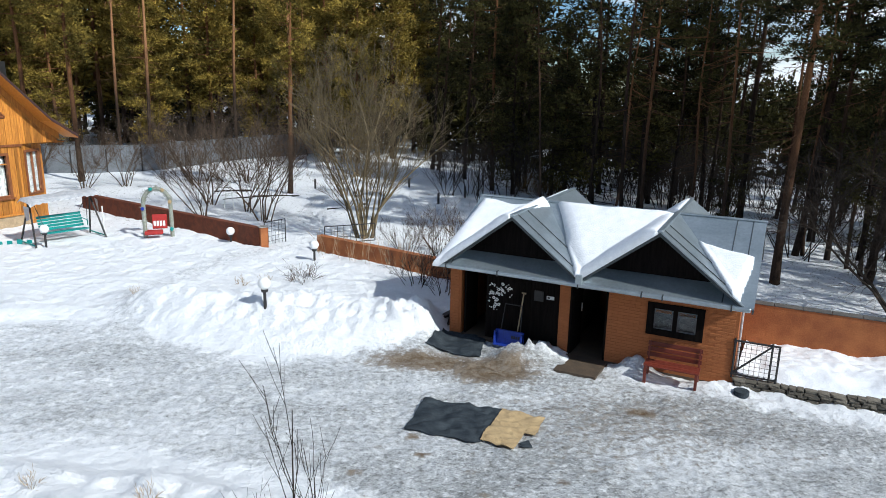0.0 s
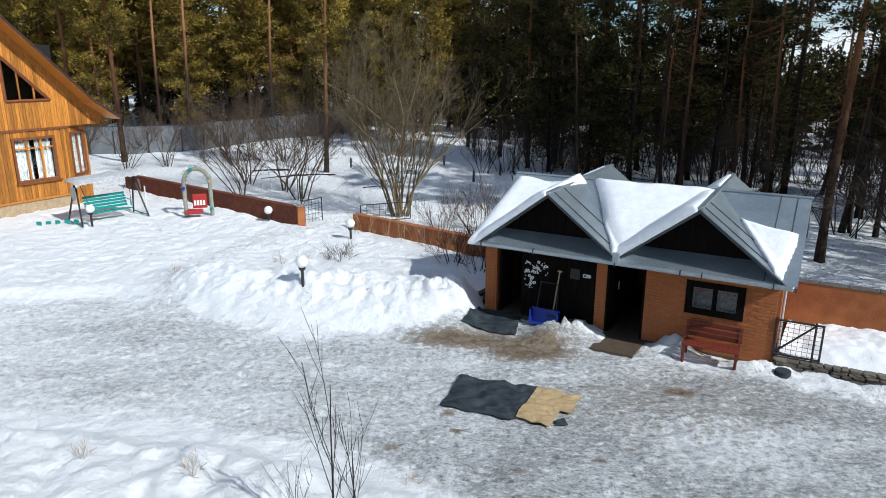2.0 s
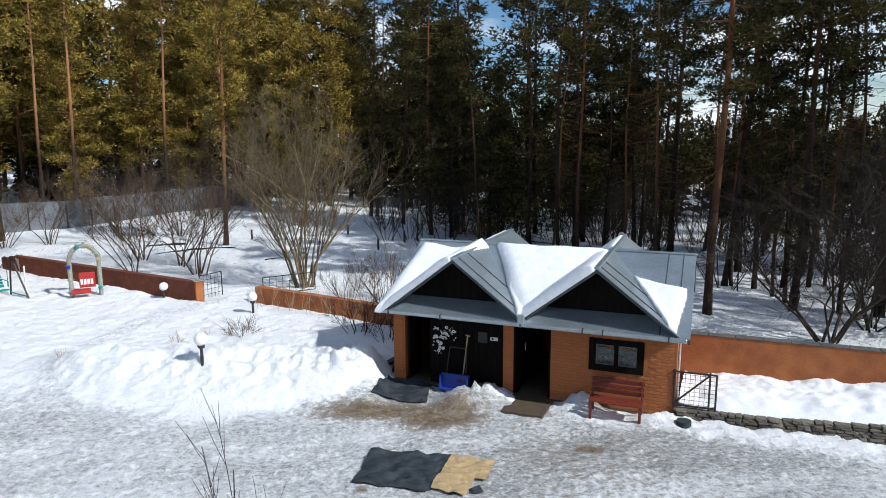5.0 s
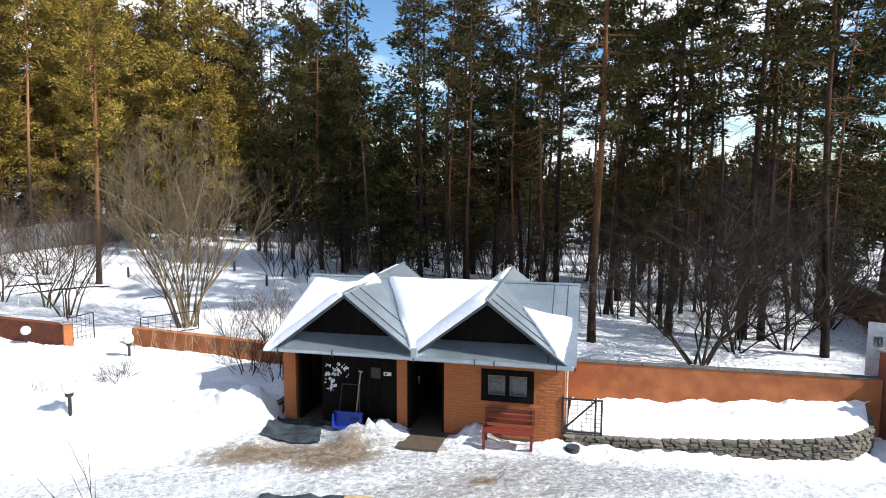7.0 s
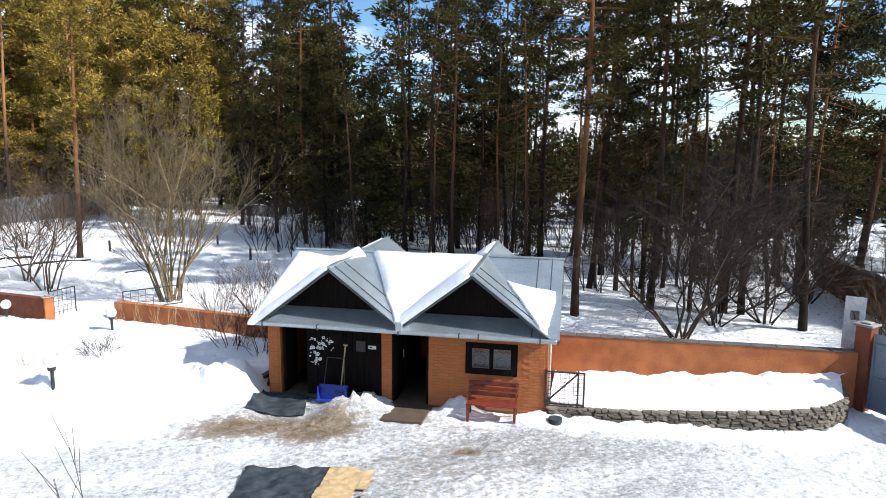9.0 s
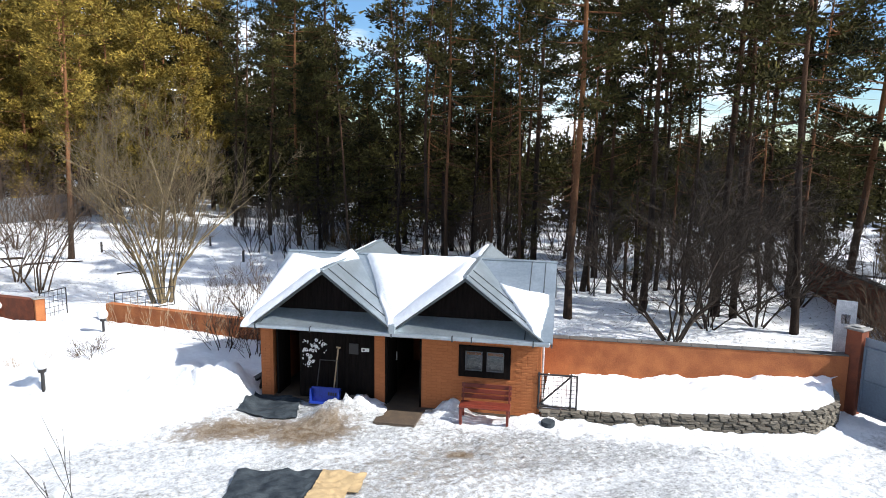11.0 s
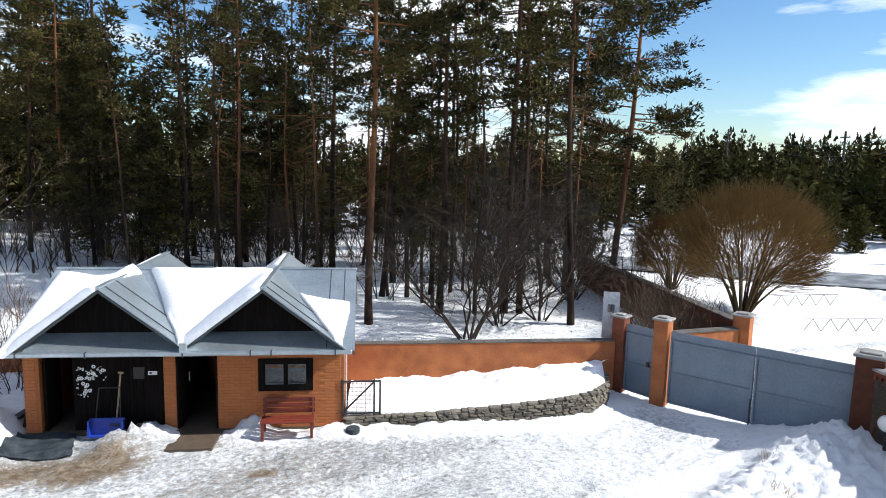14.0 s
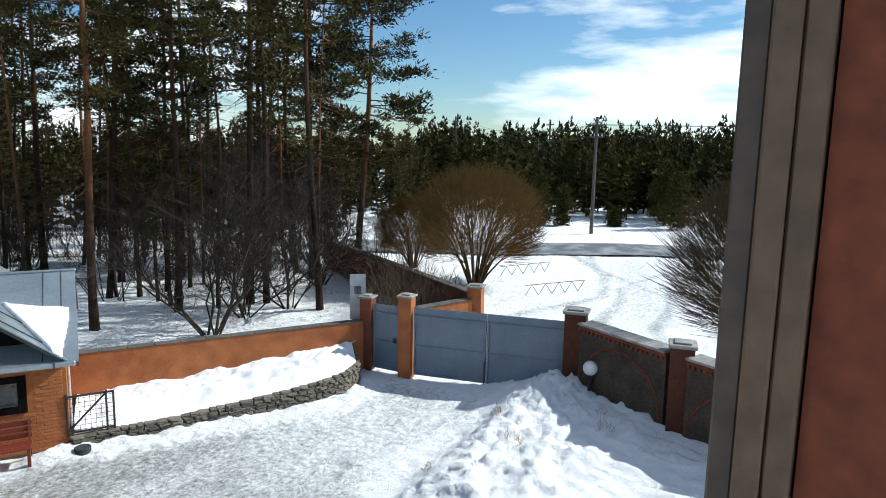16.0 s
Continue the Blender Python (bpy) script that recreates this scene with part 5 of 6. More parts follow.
put_tree(T, 15.6, 20.4, 1.0, 50, label="dark spreading leafless tree behind the garden wall", category="bare tree")
put_tree(T, 17.6, 20.2, 1.0, 100, label="dark spreading leafless tree in the shade of pines", category="bare tree")
put_tree(T, 21.5, 22.6, 1.1, 220, label="dark spreading leafless tree in the shade of pines", category="bare tree")
drop(T)
T = bare_tree(67, 3.4, 9, 0.6, M_DARKTWIG, "shrub", 2, 0.026, 6, 0.3, foot=0.8)
rnd = random.Random(5)
for i in range(90):
    if i < 22 or i > 60:
        x, y = rnd.uniform(-1, 17), rnd.uniform(37, 50)
    elif i < 44:
        x, y = rnd.uniform(12, 30), rnd.uniform(22, 40)
    else:
        x, y = rnd.uniform(-30, -6), rnd.uniform(52, 64)
    put_tree(T, x, y, rnd.uniform(0.7, 1.2), rnd.uniform(0, 360), label="dark leafless undergrowth shrub in the wood", category="shrub", group="undergrowth of the wood")
drop(T)
T = bare_tree(77, 1.3, 22, 1.0, M_OCHRE, "shrub", 2, 0.012, 5, 0.15, foot=0.9)
for x, y, s in ((5.4, 42.0, 1.2), (6.4, 41.4, 1.0), (4.6, 43.2, 1.0)):
    put_tree(T, x, y, s, x * 70, label="low ochre brushwood at the edge of the wood", category="shrub", group="brown bushes")
drop(T)
T = willow(68, 3.2, 5.6, 24, 9500, M_OCHRE)
put_tree(T, 26.4, 17.1, 1.0, 0, label="round ochre-brown leafless willow beyond the gate", category="willow")
put_tree(T, 28.2, 22.3, 0.68, 90, label="smaller brown leafless willow near the boundary wall", category="willow")
drop(T)
T = willow(69, 3.8, 6.4, 30, 9000, M_DARKOCHRE, "bare_tree")
put_tree(T, 20.8, 2.6, 0.98, 0, label="spreading leafless tree beyond the street wall", category="bare tree")
drop(T)
T = bare_tree(75, 0.42, 7, 0.7, M_HANDLE, "dry_weed", 1, 0.005, 3, 0.3, foot=0.15)
rnd = random.Random(15)
for x, y, s in ((-9.4, 18.6, 1.0), (-6.9, 20.6, 1.2), (-6.3, 21.2, 0.9), (-1.2, 9.3, 0.7), (-4.6, 8.9, 1.0), (-6.6, 9.2, 0.9), (11.6, 6.4, 1.0), (12.6, 7.3, 0.9), (13.6, 5.2, 0.9), (14.2, 5.6, 0.6), (9.9, 7.4, 0.6)):
    put_tree(T, x, y, s, rnd.uniform(0, 360), label="dry brown weed sticking out of the snow", category="weed", group="dry weeds")
drop(T)
T = bare_tree(76, 1.0, 5, 0.35, M_HANDLE, "dry_weed", 1, 0.006, 2, 0.6, foot=0.5)
for i in range(14):
    t = i / 13
    put_tree(T, -5.0 + 4.8 * t + rnd.uniform(-0.2, 0.2), 24.9 - 3.2 * t, rnd.uniform(0.7, 1.1), rnd.uniform(0, 360), label="pale dry stalks standing before a low wall", category="weed", group="dry weeds")
drop(T)
# sapling under the window
T = bare_tree(70, 3.15, 1, 0.03, M_DARKTWIG, "sapling", 2, 0.015, 4, 1.0, twist=0.10, foot=0.01)
S2 = bare_tree(72, 2.35, 2, 0.12, M_DARKTWIG, "sapling", 2, 0.012, 2, 1.0, twist=0.12, foot=0.05)
for proto, x, y, s, a in ((T, -1.99, 7.25, 1.0, 0), (S2, -1.66, 7.3, 1.0, 60), (S2, -2.4, 7.2, 0.72, 190)):
    put_tree(proto, x, y, s, a, label="thin dark leafless sapling standing in snow", category="sapling", group="saplings under the window")
drop(T)
drop(S2)


# ---- distance ----
def far_wood(name, spots, seed, material, label):
    rnd = random.Random(seed)
    v, f = [], []
    for x, y, h in spots:
        r = h * rnd.uniform(0.13, 0.2)
        ring_tube(v, f, [Vector((x, y, -0.2)), Vector((x, y, h * 0.9))], [0.012 * h + 0.03, 0.02], 3)
        low = rnd.uniform(0.05, 0.25)
        for k in range(9):
            t = low + (1 - low) * k / 9
            for j in range(7):
                a = rnd.uniform(0, 6.283)
                L = r * (1.1 - t**1.4) * rnd.uniform(0.7, 1.3)
                z = h * (t + rnd.uniform(-0.04, 0.04))
                o, s = Vector((math.cos(a), math.sin(a), 0)), Vector((-math.sin(a), math.cos(a), 0))
                b = len(v)
                c = Vector((x, y, z))
                up = Vector((0, 0, rnd.uniform(-0.1, 0.35) * L))
                v.extend((c, c + o * L * 0.6 + s * L * 0.42 + up, c + o * L + up * 0.6, c + o * L * 0.6 - s * L * 0.42 + up + Vector((0, 0, h * 0.05))))
                f.append((b, b + 1, b + 2, b + 3))
    ob = raw(name, v, f, material)
    return tagged(ob, label, "forest", kind="stuff")


rnd = random.Random(91)
spots = []
for i in range(560):
    az, d = radians(rnd.uniform(-48, 56)), rnd.uniform(95, 190)
    spots.append((d * math.sin(az), d * math.cos(az), rnd.uniform(11, 19) if az < radians(9) else rnd.uniform(7, 11)))
far_wood("distant_forest", spots, 3, M_NEEDLE, "dark distant pine forest behind the garden")
spots = []
while len(spots) < 620:
    az, d = radians(rnd.uniform(-46, 53)), rnd.uniform(52, 96)
    x, y = d * math.sin(az), d * math.cos(az)
    if (x < -4 and y < 69) or (x > 24 and y < 40) or (-5 < x < 4 and y < 58):
        continue
    spots.append((x, y, rnd.uniform(2.5, 7.5)))
far_wood("young_forest", spots, 6, M_NEEDLE, "dark thicket of young conifers inside the wood")
spots = []
for i in range(800):
    az, d = radians(rnd.uniform(52, 100)), rnd.uniform(100, 260)
    spots.append((d * math.sin(az), d * math.cos(az), rnd.uniform(8, 13) * (0.8 + d / 700)))
far_wood("distant_forest", spots, 4, M_NEEDLE, "dark forest line along the horizon beyond the road")
spots = []
for i in range(300):
    az = radians(rnd.uniform(55, 98))
    d = rnd.uniform(66, 90)
    spots.append((d * math.sin(az), d * math.cos(az), rnd.uniform(4, 8.5)))
far_wood("young_forest", spots, 5, M_NEEDLE_FAR, "belt of young green pines beyond the road")
for x, y, h in ((53, 25.5, 3.2), (56, 22, 1.2), (60, 19, 5.5), (57.5, 17, 4.6), (51.5, 27, 4.2), (62, 12, 5.0)):
    P_ = pine(int(x * 7), h, 0.05, h * 0.26, M_BARK, M_NEEDLE_FAR, 34, 40, "young_pine", lean=0.05, density=1.6, r0=0.06, tsize=0.26, taper=0.95, psize=0.4, dead=0)
    P_.matrix_world = pose(x, y, gz(x, y))
    tagged(P_, "young green pine standing in snow by the road", "pine tree", "young pines by the road")


def pole(x, y, h, arms=2, lean=0.0, label="old timber power pole with cross-arms"):
    ob = thing("power_pole", label, "power pole", pose(x, y, gz(x, y), 0, lean, 60), "power poles")
    part("mast", tube((0, 0, -0.3), (0, 0, h), 0.15, 0.11, 8), M_POLE, ob)
    for i in range(arms):
        z = h - 0.7 - 0.9 * i
        part("cross_arm", box(-0.8, 0.8, -0.06, 0.06, z, z + 0.12), M_POLE, ob)
        for k in (-0.7, -0.25, 0.25, 0.7):
            part("insulator", tube((k, 0, z + 0.12), (k, 0, z + 0.32), 0.04, 0.03, 6), M_WHITE, ob)
    return ob


pole(49.5, 21.3, 9.1)
pole(66.2, 35.3, 7.6, 1)
pole(75.6, 38.7, 10.2, 1)
p = pole(73.7, 51.6, 10.6)
part("strut", tube((0.2, -3.2, 0), (0, 0, 8.0), 0.11, 0.1, 6), M_POLE, p)


def wire(a, b, sag, label="thin black overhead power wire"):
    pts = []
    for i in range(13):
        t = i / 12
        q = Vector(a).lerp(Vector(b), t)
        q.z -= sag * 4 * t * (1 - t)
        pts.append(q)
    return tagged(part("power_wire", chain(pts, 0.014, 4), M_BLACK), label, "wire", "power wires")


for dz, k in ((8.5, 0.7), (8.5, -0.7), (7.6, 0.7)):
    wire((49.5 + k * 0.5, 21.3 + k * 0.86, dz), (43.9 + k * 0.5, -12 + k, dz + 0.4), 0.4)
    wire((49.5 + k * 0.5, 21.3 + k * 0.86, dz), (73.7 + k, 51.6 - k, dz + 1.6), 1.0)
far = thing("far_house", "distant dark house with a snow-covered roof among trees", "house", pose(108, 20.5, 0, 0, 0, 70))
part("wall", box(-4, 4, -3, 3, 0, 4.0), M_DARKBRICK, far)
part("roof", prism([(-4.6, 3.9), (4.6, 3.9), (0, 8.0)], -3.6, 3.6), M_SNOW, far, "snow-covered roof")
part("window", box(-1.0, 1.0, -3.66, -3.61, 4.6, 5.8), M_BLACK, far)

# ---- raised bed with dry stone wall ----
CURVE = [(6.35, 14.12), (8.0, 13.34), (10.2, 12.45), (11.4, 12.02), (12.2, 11.90), (12.9, 12.10), (13.3, 12.55), (13.45, 13.0)]
CUM = [0.0]
for p, q in zip(CURVE, CURVE[1:]):
    CUM.append(CUM[-1] + gap(p, q))
TOPZ = [0.30, 0.34, 0.47, 0.56, 0.62, 0.68, 0.72, 0.74]


def on_curve(s):
    return Vector((float(np.interp(s, CUM, [p[0] for p in CURVE])), float(np.interp(s, CUM, [p[1] for p in CURVE])), float(np.interp(s, CUM, TOPZ))))


bv, bf = [], []
NS, NR = 110, 40
for i in range(NS + 1):
    c = on_curve(CUM[-1] * i / NS)
    w = Vector((7.25 + (13.86 - 7.25) * i / NS, 15.84 + (12.80 - 15.84) * i / NS, 0))
    for j in range(NR + 1):
        r = j / NR
        x, y = c.x + (w.x - c.x) * r, c.y + (w.y - c.y) * r
        l = float(fbm(np.array([x]), np.array([y]), 1.6, 4)[0])
        bv.append((x, y, c.z - 0.03 + 0.26 * (1 - (1 - min(1, r * 2.2))**2) + 0.12 * l * min(1, r * 5) + 0.05 * float(fbm(np.array([x]), np.array([y]), 5.0, 3)[0]) * min(1, r * 5)))
for i in range(NS):
    for j in range(NR):
        k = i * (NR + 1) + j
        bf.append((k, k + NR + 1, k + NR + 2, k + 1))
tagged(raw("raised_bed", bv, bf, M_SNOW, smooth=True), "raised garden bed under lumpy snow behind a stone edging", "flower bed", kind="structure")
bm = bmesh.new()
inner = []
for i in range(60):
    c, d = on_curve(CUM[-1] * i / 60), on_curve(CUM[-1] * (i + 1) / 60)
    t = (d - c).normalized()
    n_ = Vector((-t.y, t.x, 0))
    q = [c + n_ * 0.06, d + n_ * 0.06, d + n_ * 0.25, c + n_ * 0.25]
    slab([(v.x, v.y, c.z - 0.02) for v in q], 0.85, bm)
edging = part("stone_edging", bm, M_SEAM)
tagged(edging, "curved dry stone edging wall of grey flat stones", "stone wall", kind="structure")

# ---- bench ----
bench = thing("bench", "red-brown painted slatted wooden bench against the shed", "bench", SHED @ pose(5.86, -0.45, 0.0))
W = 0.6
for k in range(4):
    part("seat_slat", box(-W, W, -0.25 + k * 0.115, -0.25 + k * 0.115 + 0.10, 0.42, 0.45, bevel=0.006), M_BENCH, bench)
for k in range(3):
    part("back_slat", box(-W, W, 0.21 + 0.03 * k, 0.235 + 0.03 * k, 0.50 + k * 0.125, 0.60 + k * 0.125, bevel=0.006), M_BENCH, bench)
for x in (-W + 0.05, W - 0.05):
    part("leg", box(x - 0.03, x + 0.03, -0.24, -0.17, -0.05, 0.42), M_BENCH, bench)
    part("leg", box(x - 0.03, x + 0.03, 0.14, 0.20, -0.05, 0.42), M_BENCH, bench)
    part("back_post", chain([(x, 0.17, 0.42), (x, 0.27, 0.86)], 0.025, 4), M_BENCH, bench)
    part("rail", box(x - 0.025, x + 0.025, -0.17, 0.14, 0.34, 0.40), M_BENCH, bench)

# ---- rail panel at the shed's corner ----
panel = thing("railing_panel", "black steel railing panel with wire mesh and a diagonal brace", "railing", SHED @ pose(7.06, -0.02, 0.22))
for z in (0.14, 0.93):
    part("rail", tube((0, 0, z), (0.92, 0.02, z), 0.025, None, 6), M_BLACK, panel)
for x in (0.03, 0.78, 0.92):
    part("upright", tube((x, 0.01, 0.05), (x, 0.01, 0.95 if x > 0.8 else 0.98), 0.025, None, 6), M_BLACK, panel)
part("brace", tube((0.03, 0, 0.16), (0.78, 0.01, 0.92), 0.022, None, 6), M_BLACK, panel)
bm = bmesh.new()
for i in range(8):
    tube((0.05 + i * 0.105, 0.0, 0.14), (0.05 + i * 0.105, 0.0, 0.93), 0.005, None, 3, bm)
    tube((0, 0.0, 0.18 + i * 0.1), (0.92, 0.02, 0.18 + i * 0.1), 0.005, None, 3, bm)
part("wire_mesh", bm, M_BLACK, panel)


# ---- mats and ground pieces ----
def sheet(name, quads, material, label, category, z=0.03, thick=0.015, n=22, rough=0.03, fray=0.02):
    """A limp sheet over the ground, made of four-cornered plan pieces with slightly uneven edges."""
    bm = bmesh.new()
    for quad in quads:
        p = [Vector(q) for q in quad]
        grid = []
        for i in range(n + 1):
            row = []
            for j in range(n + 1):
                u, w = i / n, j / n
                q = p[0].lerp(p[1], u).lerp(p[3].lerp(p[2], u), w)
                x, y = q.x + fray * noise.noise((q.x * 3, q.y * 3, 2)), q.y + fray * noise.noise((q.x * 3, q.y * 3, 7))
                row.append(bm.verts.new((x, y, gz(x, y) + z + rough * noise.noise((x * 2.2, y * 2.2, 1)))))
            grid.append(row)
        for i in range(n):
            for j in range(n):
                bm.faces.new((grid[i][j], grid[i + 1][j], grid[i + 1][j + 1], grid[i][j + 1]))
    bmesh.ops.remove_doubles(bm, verts=bm.verts, dist=0.002)
    top = bmesh.ops.extrude_face_region(bm, geom=list(bm.faces))["geom"]
    for q in top:
        if isinstance(q, bmesh.types.BMVert):
            q.co.z += thick
    bmesh.ops.recalc_face_normals(bm, faces=bm.faces)
    return tagged(part(name, bm, material), label, category)


sheet("rubber_mat", [[(-0.6, 13.13), (1.02, 12.73), (0.42, 11.30), (-0.91, 11.82)]], M_MAT, "crumpled dark grey rubber mat lying on the ice", "mat", n=40, rough=0.05, fray=0.08)
sheet("carpet_piece", [[(1.02, 12.68), (1.67, 12.386), (1.12, 11.11), (0.51, 11.47)], [(1.67, 12.386), (1.84, 12.31), (1.57, 11.62), (1.39, 11.72)]], M_TAN, "tan carpet offcut with a notched corner on the ice", "carpet", z=0.05, rough=0.015)
sheet("rubber_scrap", [[(1.24, 11.38), (1.44, 11.48), (1.5, 11.25), (1.28, 11.2)]], M_MAT, "small scrap of dark rubber beside the carpet", "mat", n=6, fray=0.05)
sheet("door_mat", [[(-0.3, 17.1), (0.85, 16.75), (0.62, 15.4), (-0.72, 15.9)]], M_MAT, "worn dark mat before the shed's garage door", "mat", z=0.04, n=30, fray=0.06)
tagged(part("door_step", slab([(2.35, 14.75, 0.07), (3.25, 14.35, 0.07), (3.75, 15.3, 0.07), (2.8, 15.75, 0.07)], 0.2), M_CONCRETE), "damp brown concrete step before the shed door", "step")
tagged(part("manhole_lid", tube((6.3, 13.66, 0.05), (6.3, 13.66, 0.17), 0.16, 0.16, 16), M_MAT), "round dark lid half sunk in the snow", "lid")

# ---- snow scoop and shovel ----
scoop = thing("snow_scoop", "blue plastic snow scoop with a steel handle leaning on the door", "snow scoop", SHED @ pose(1.86, -0.35, 0.1, -8))
bm = box(-0.38, 0.38, -0.02, 0.02, 0.0, 0.40, bevel=0.012)
box(-0.38, -0.34, -0.14, 0.02, 0.0, 0.36, bm)
box(0.34, 0.38, -0.14, 0.02, 0.0, 0.36, bm)
box(-0.38, 0.38, -0.16, 0.0, 0.0, 0.03, bm)
part("pan", bm, M_BLUE, scoop)
for x in (-0.27, 0.27):
    part("handle_tube", tube((x, 0.03, 0.2), (x * 0.85, 0.12, 1.05), 0.014, None, 6), M_BLACK, scoop)
part("handle_bar", tube((-0.23, 0.12, 1.05), (0.23, 0.12, 1.05), 0.014, None, 6), M_BLACK, scoop)
for i in range(4):
    part("label_mark", box(0.06 + 0.06 * i, 0.10 + 0.06 * i, -0.026, -0.021, 0.2, 0.28), M_BLACK, scoop)
tool = thing("shovel", "pale wooden shovel handle leaning on the dark door", "shovel", SHED @ pose(1.98, -0.18, 0.12, -6, 5))
part("handle", tube((0, 0, 0.2), (0, 0, 1.35), 0.019, None, 8), M_HANDLE, tool)
part("grip", box(-0.06, 0.06, -0.02, 0.02, 1.33, 1.37, bevel=0.01), M_HANDLE, tool)
part("blade", box(-0.15, 0.15, -0.015, 0.015, -0.1, 0.25), M_BLUE, tool)
tagged(part("stone", box(-0.18, 0.18, -0.12, 0.12, -0.05, 0.12, bevel=0.05), M_STONE), "grey stone lying in the snow by the shed", "stone").matrix_world = SHED @ pose(2.62, -0.25, 0.2, 0, 0, 20)
for k, (a, y, z, turn) in enumerate(((-0.5, 0.5, 0.16, 70), (-0.35, 0.9, 0.24, 85), (-0.62, 0.2, 0.10, 60))):
    tagged(part("plank_offcut", box(-0.7, 0.7, -0.09, 0.09, 0, 0.07, bevel=0.008), M_BLACK), "dark plank lying in the snow by the shed", "plank", "planks by the shed").matrix_world = SHED @ pose(a, y, z, 0, 0, turn)
for a, y, lean_, L in ((-0.22, 0.35, 14, 1.25), (-0.24, 0.62, 17, 1.05), (-0.26, 1.0, 12, 1.4), (-0.3, 1.35, 20, 0.95)):
    tagged(part("plank_offcut", box(-0.02, 0.02, -0.09, 0.09, 0, L, bevel=0.006), M_BLACK), "dark plank leaning on the shed wall", "plank", "planks by the shed").matrix_world = SHED @ pose(a, y, 0.0, 0, lean_, 0)


# ---- lamps ----
def lamp(x, y, h, r=0.17, label="white globe garden lamp on a short black post"):
    z = gz(x, y)
    ob = thing("garden_lamp", label, "garden lamp", pose(x, y, z), "globe lamps of the yard")
    part("post", tube((0, 0, -0.2), (0, 0, h - r), 0.045, 0.04, 10), M_BLACK, ob)
    part("collar", tube((0, 0, h - r - 0.06), (0, 0, h - r + 0.02), 0.085, 0.10, 12), M_BLACK, ob)
    bm = bmesh.new()
    bmesh.ops.create_uvsphere(bm, u_segments=24, v_segments=14, radius=r, matrix=pose(0, 0, h))
    part("globe", bm, M_GLOBE, ob, smooth=True)


lamp(-15.91, 24.81, 0.72)
lamp(-9.28, 26.53, 0.45)
lamp(-5.25, 23.80, 0.60)
lamp(-5.07, 16.84, 0.62)
lamp(-16.9, 19.9, 0.72)
lamp(15.27, 6.34, 0.60, 0.185)
for x, y in ((-1.1, 36.9), (-3.2, 43), (-9.0, 41.6), (0.4, 40)):
    tagged(part("bollard", tube((x, y, -0.1), (x, y, 0.75), 0.07, 0.06, 8), M_BLACK), "short dark post standing in the snow", "post")


# ---- open gate, small fence ----
def grille(name, p, q, z0, z1, label, nx=6, nz=5):
    L = gap(p, q)
    ob = thing(name, label, "gate" if "gate" in name else "fence", plan(p, q))
    for x in (0, L):
        part("stile", tube((x, 0, z0), (x, 0, z1), 0.022, None, 6), M_BLACK, ob)
    for z in (z0, z1):
        part("rail", tube((0, 0, z), (L, 0, z), 0.02, None, 6), M_BLACK, ob)
    for i in range(1, nx):
        part("bar", tube((L * i / nx, 0, z0), (L * i / nx, 0, z1), 0.009, None, 4), M_BLACK, ob)
    for i in range(1, nz):
        z = z0 + (z1 - z0) * i / nz
        part("cross_bar", tube((0, 0, z), (L, 0, z), 0.009, None, 4), M_BLACK, ob)
    return ob


grille("garden_gate", (-7.7, 25.95), (-7.1, 26.85), 0.12, 1.12, "black steel grille gate standing open in the snow")
grille("low_fence", (-5.3, 26.0), (-3.4, 26.9), 0.3, 1.0, "low black steel garden fence under a bare tree", 8, 3)
post((-7.72, 25.85), 0.30, 0.96, 30, M_WALL, "short orange brick gate post", name="gate_post", cap=0.03)

# ---- garden swing ----
swing = thing("garden_swing", "garden swing with teal slatted seat and tattered white canopy", "garden swing", pose(-16.0, 26.2, gz(-15.5, 26.4), 0, 0, 53))
for x in (-1.25, 1.25):
    for y in (-0.75, 0.75):
        part("frame_leg", tube((x * 1.08, y, -0.1), (x * 0.92, 0.0, 1.68), 0.035, None, 8), M_BLACK, swing)
    part("foot_bar", tube((x * 1.08, -0.6, 0.03), (x * 1.08, 0.65, 0.03), 0.03, None, 6), M_TEAL, swing)
part("top_bar", tube((-1.2, 0, 1.68), (1.2, 0, 1.68), 0.035, None, 8), M_BLACK, swing)
v, f = [], []
for i in range(25):
    for j in range(11):
        x, y = -1.35 + 2.7 * i / 24, -0.65 + 1.3 * j / 10
        v.append((x, y, 1.88 + 0.05 * x - 0.11 * (y / 0.65)**2 + 0.06 * noise.noise((x * 2, y * 2, 0)) - (0.05 + 0.05 * (i % 2) if j in (0, 10) else 0) - (0.12 if i in (0, 24) else 0)))
for i in range(24):
    for j in range(10):
        k = i * 11 + j
        f.append((k, k + 11, k + 12, k + 1))
part_ = raw("canopy", v, f, M_FABRIC, swing, "tattered white canvas canopy", smooth=True)
raw("canopy_flap", [(1.32, -0.3, 1.5), (1.42, 0.2, 1.5), (1.5, 0.15, 0.95), (1.38, -0.2, 0.85)], [(0, 1, 2, 3)], M_FABRIC, swing, "hanging torn canvas flap")
raw("canopy_flap", [(-1.32, -0.4, 1.5), (-1.34, 0.1, 1.5), (-1.3, 0.05, 0.9), (-1.3, -0.3, 1.0)], [(0, 1, 2, 3)], M_FABRIC, swing, "hanging torn canvas flap")
for k in range(5):
    part("seat_slat", box(-0.85, 0.85, -0.42 + k * 0.1, -0.34 + k * 0.1, 0.36 - 0.01 * k, 0.39 - 0.01 * k), M_TEAL, swing)
for k in range(5):
    part("back_slat", box(-0.85, 0.85, 0.10 + k * 0.055, 0.125 + k * 0.055, 0.42 + k * 0.115, 0.52 + k * 0.115), M_TEAL, swing)
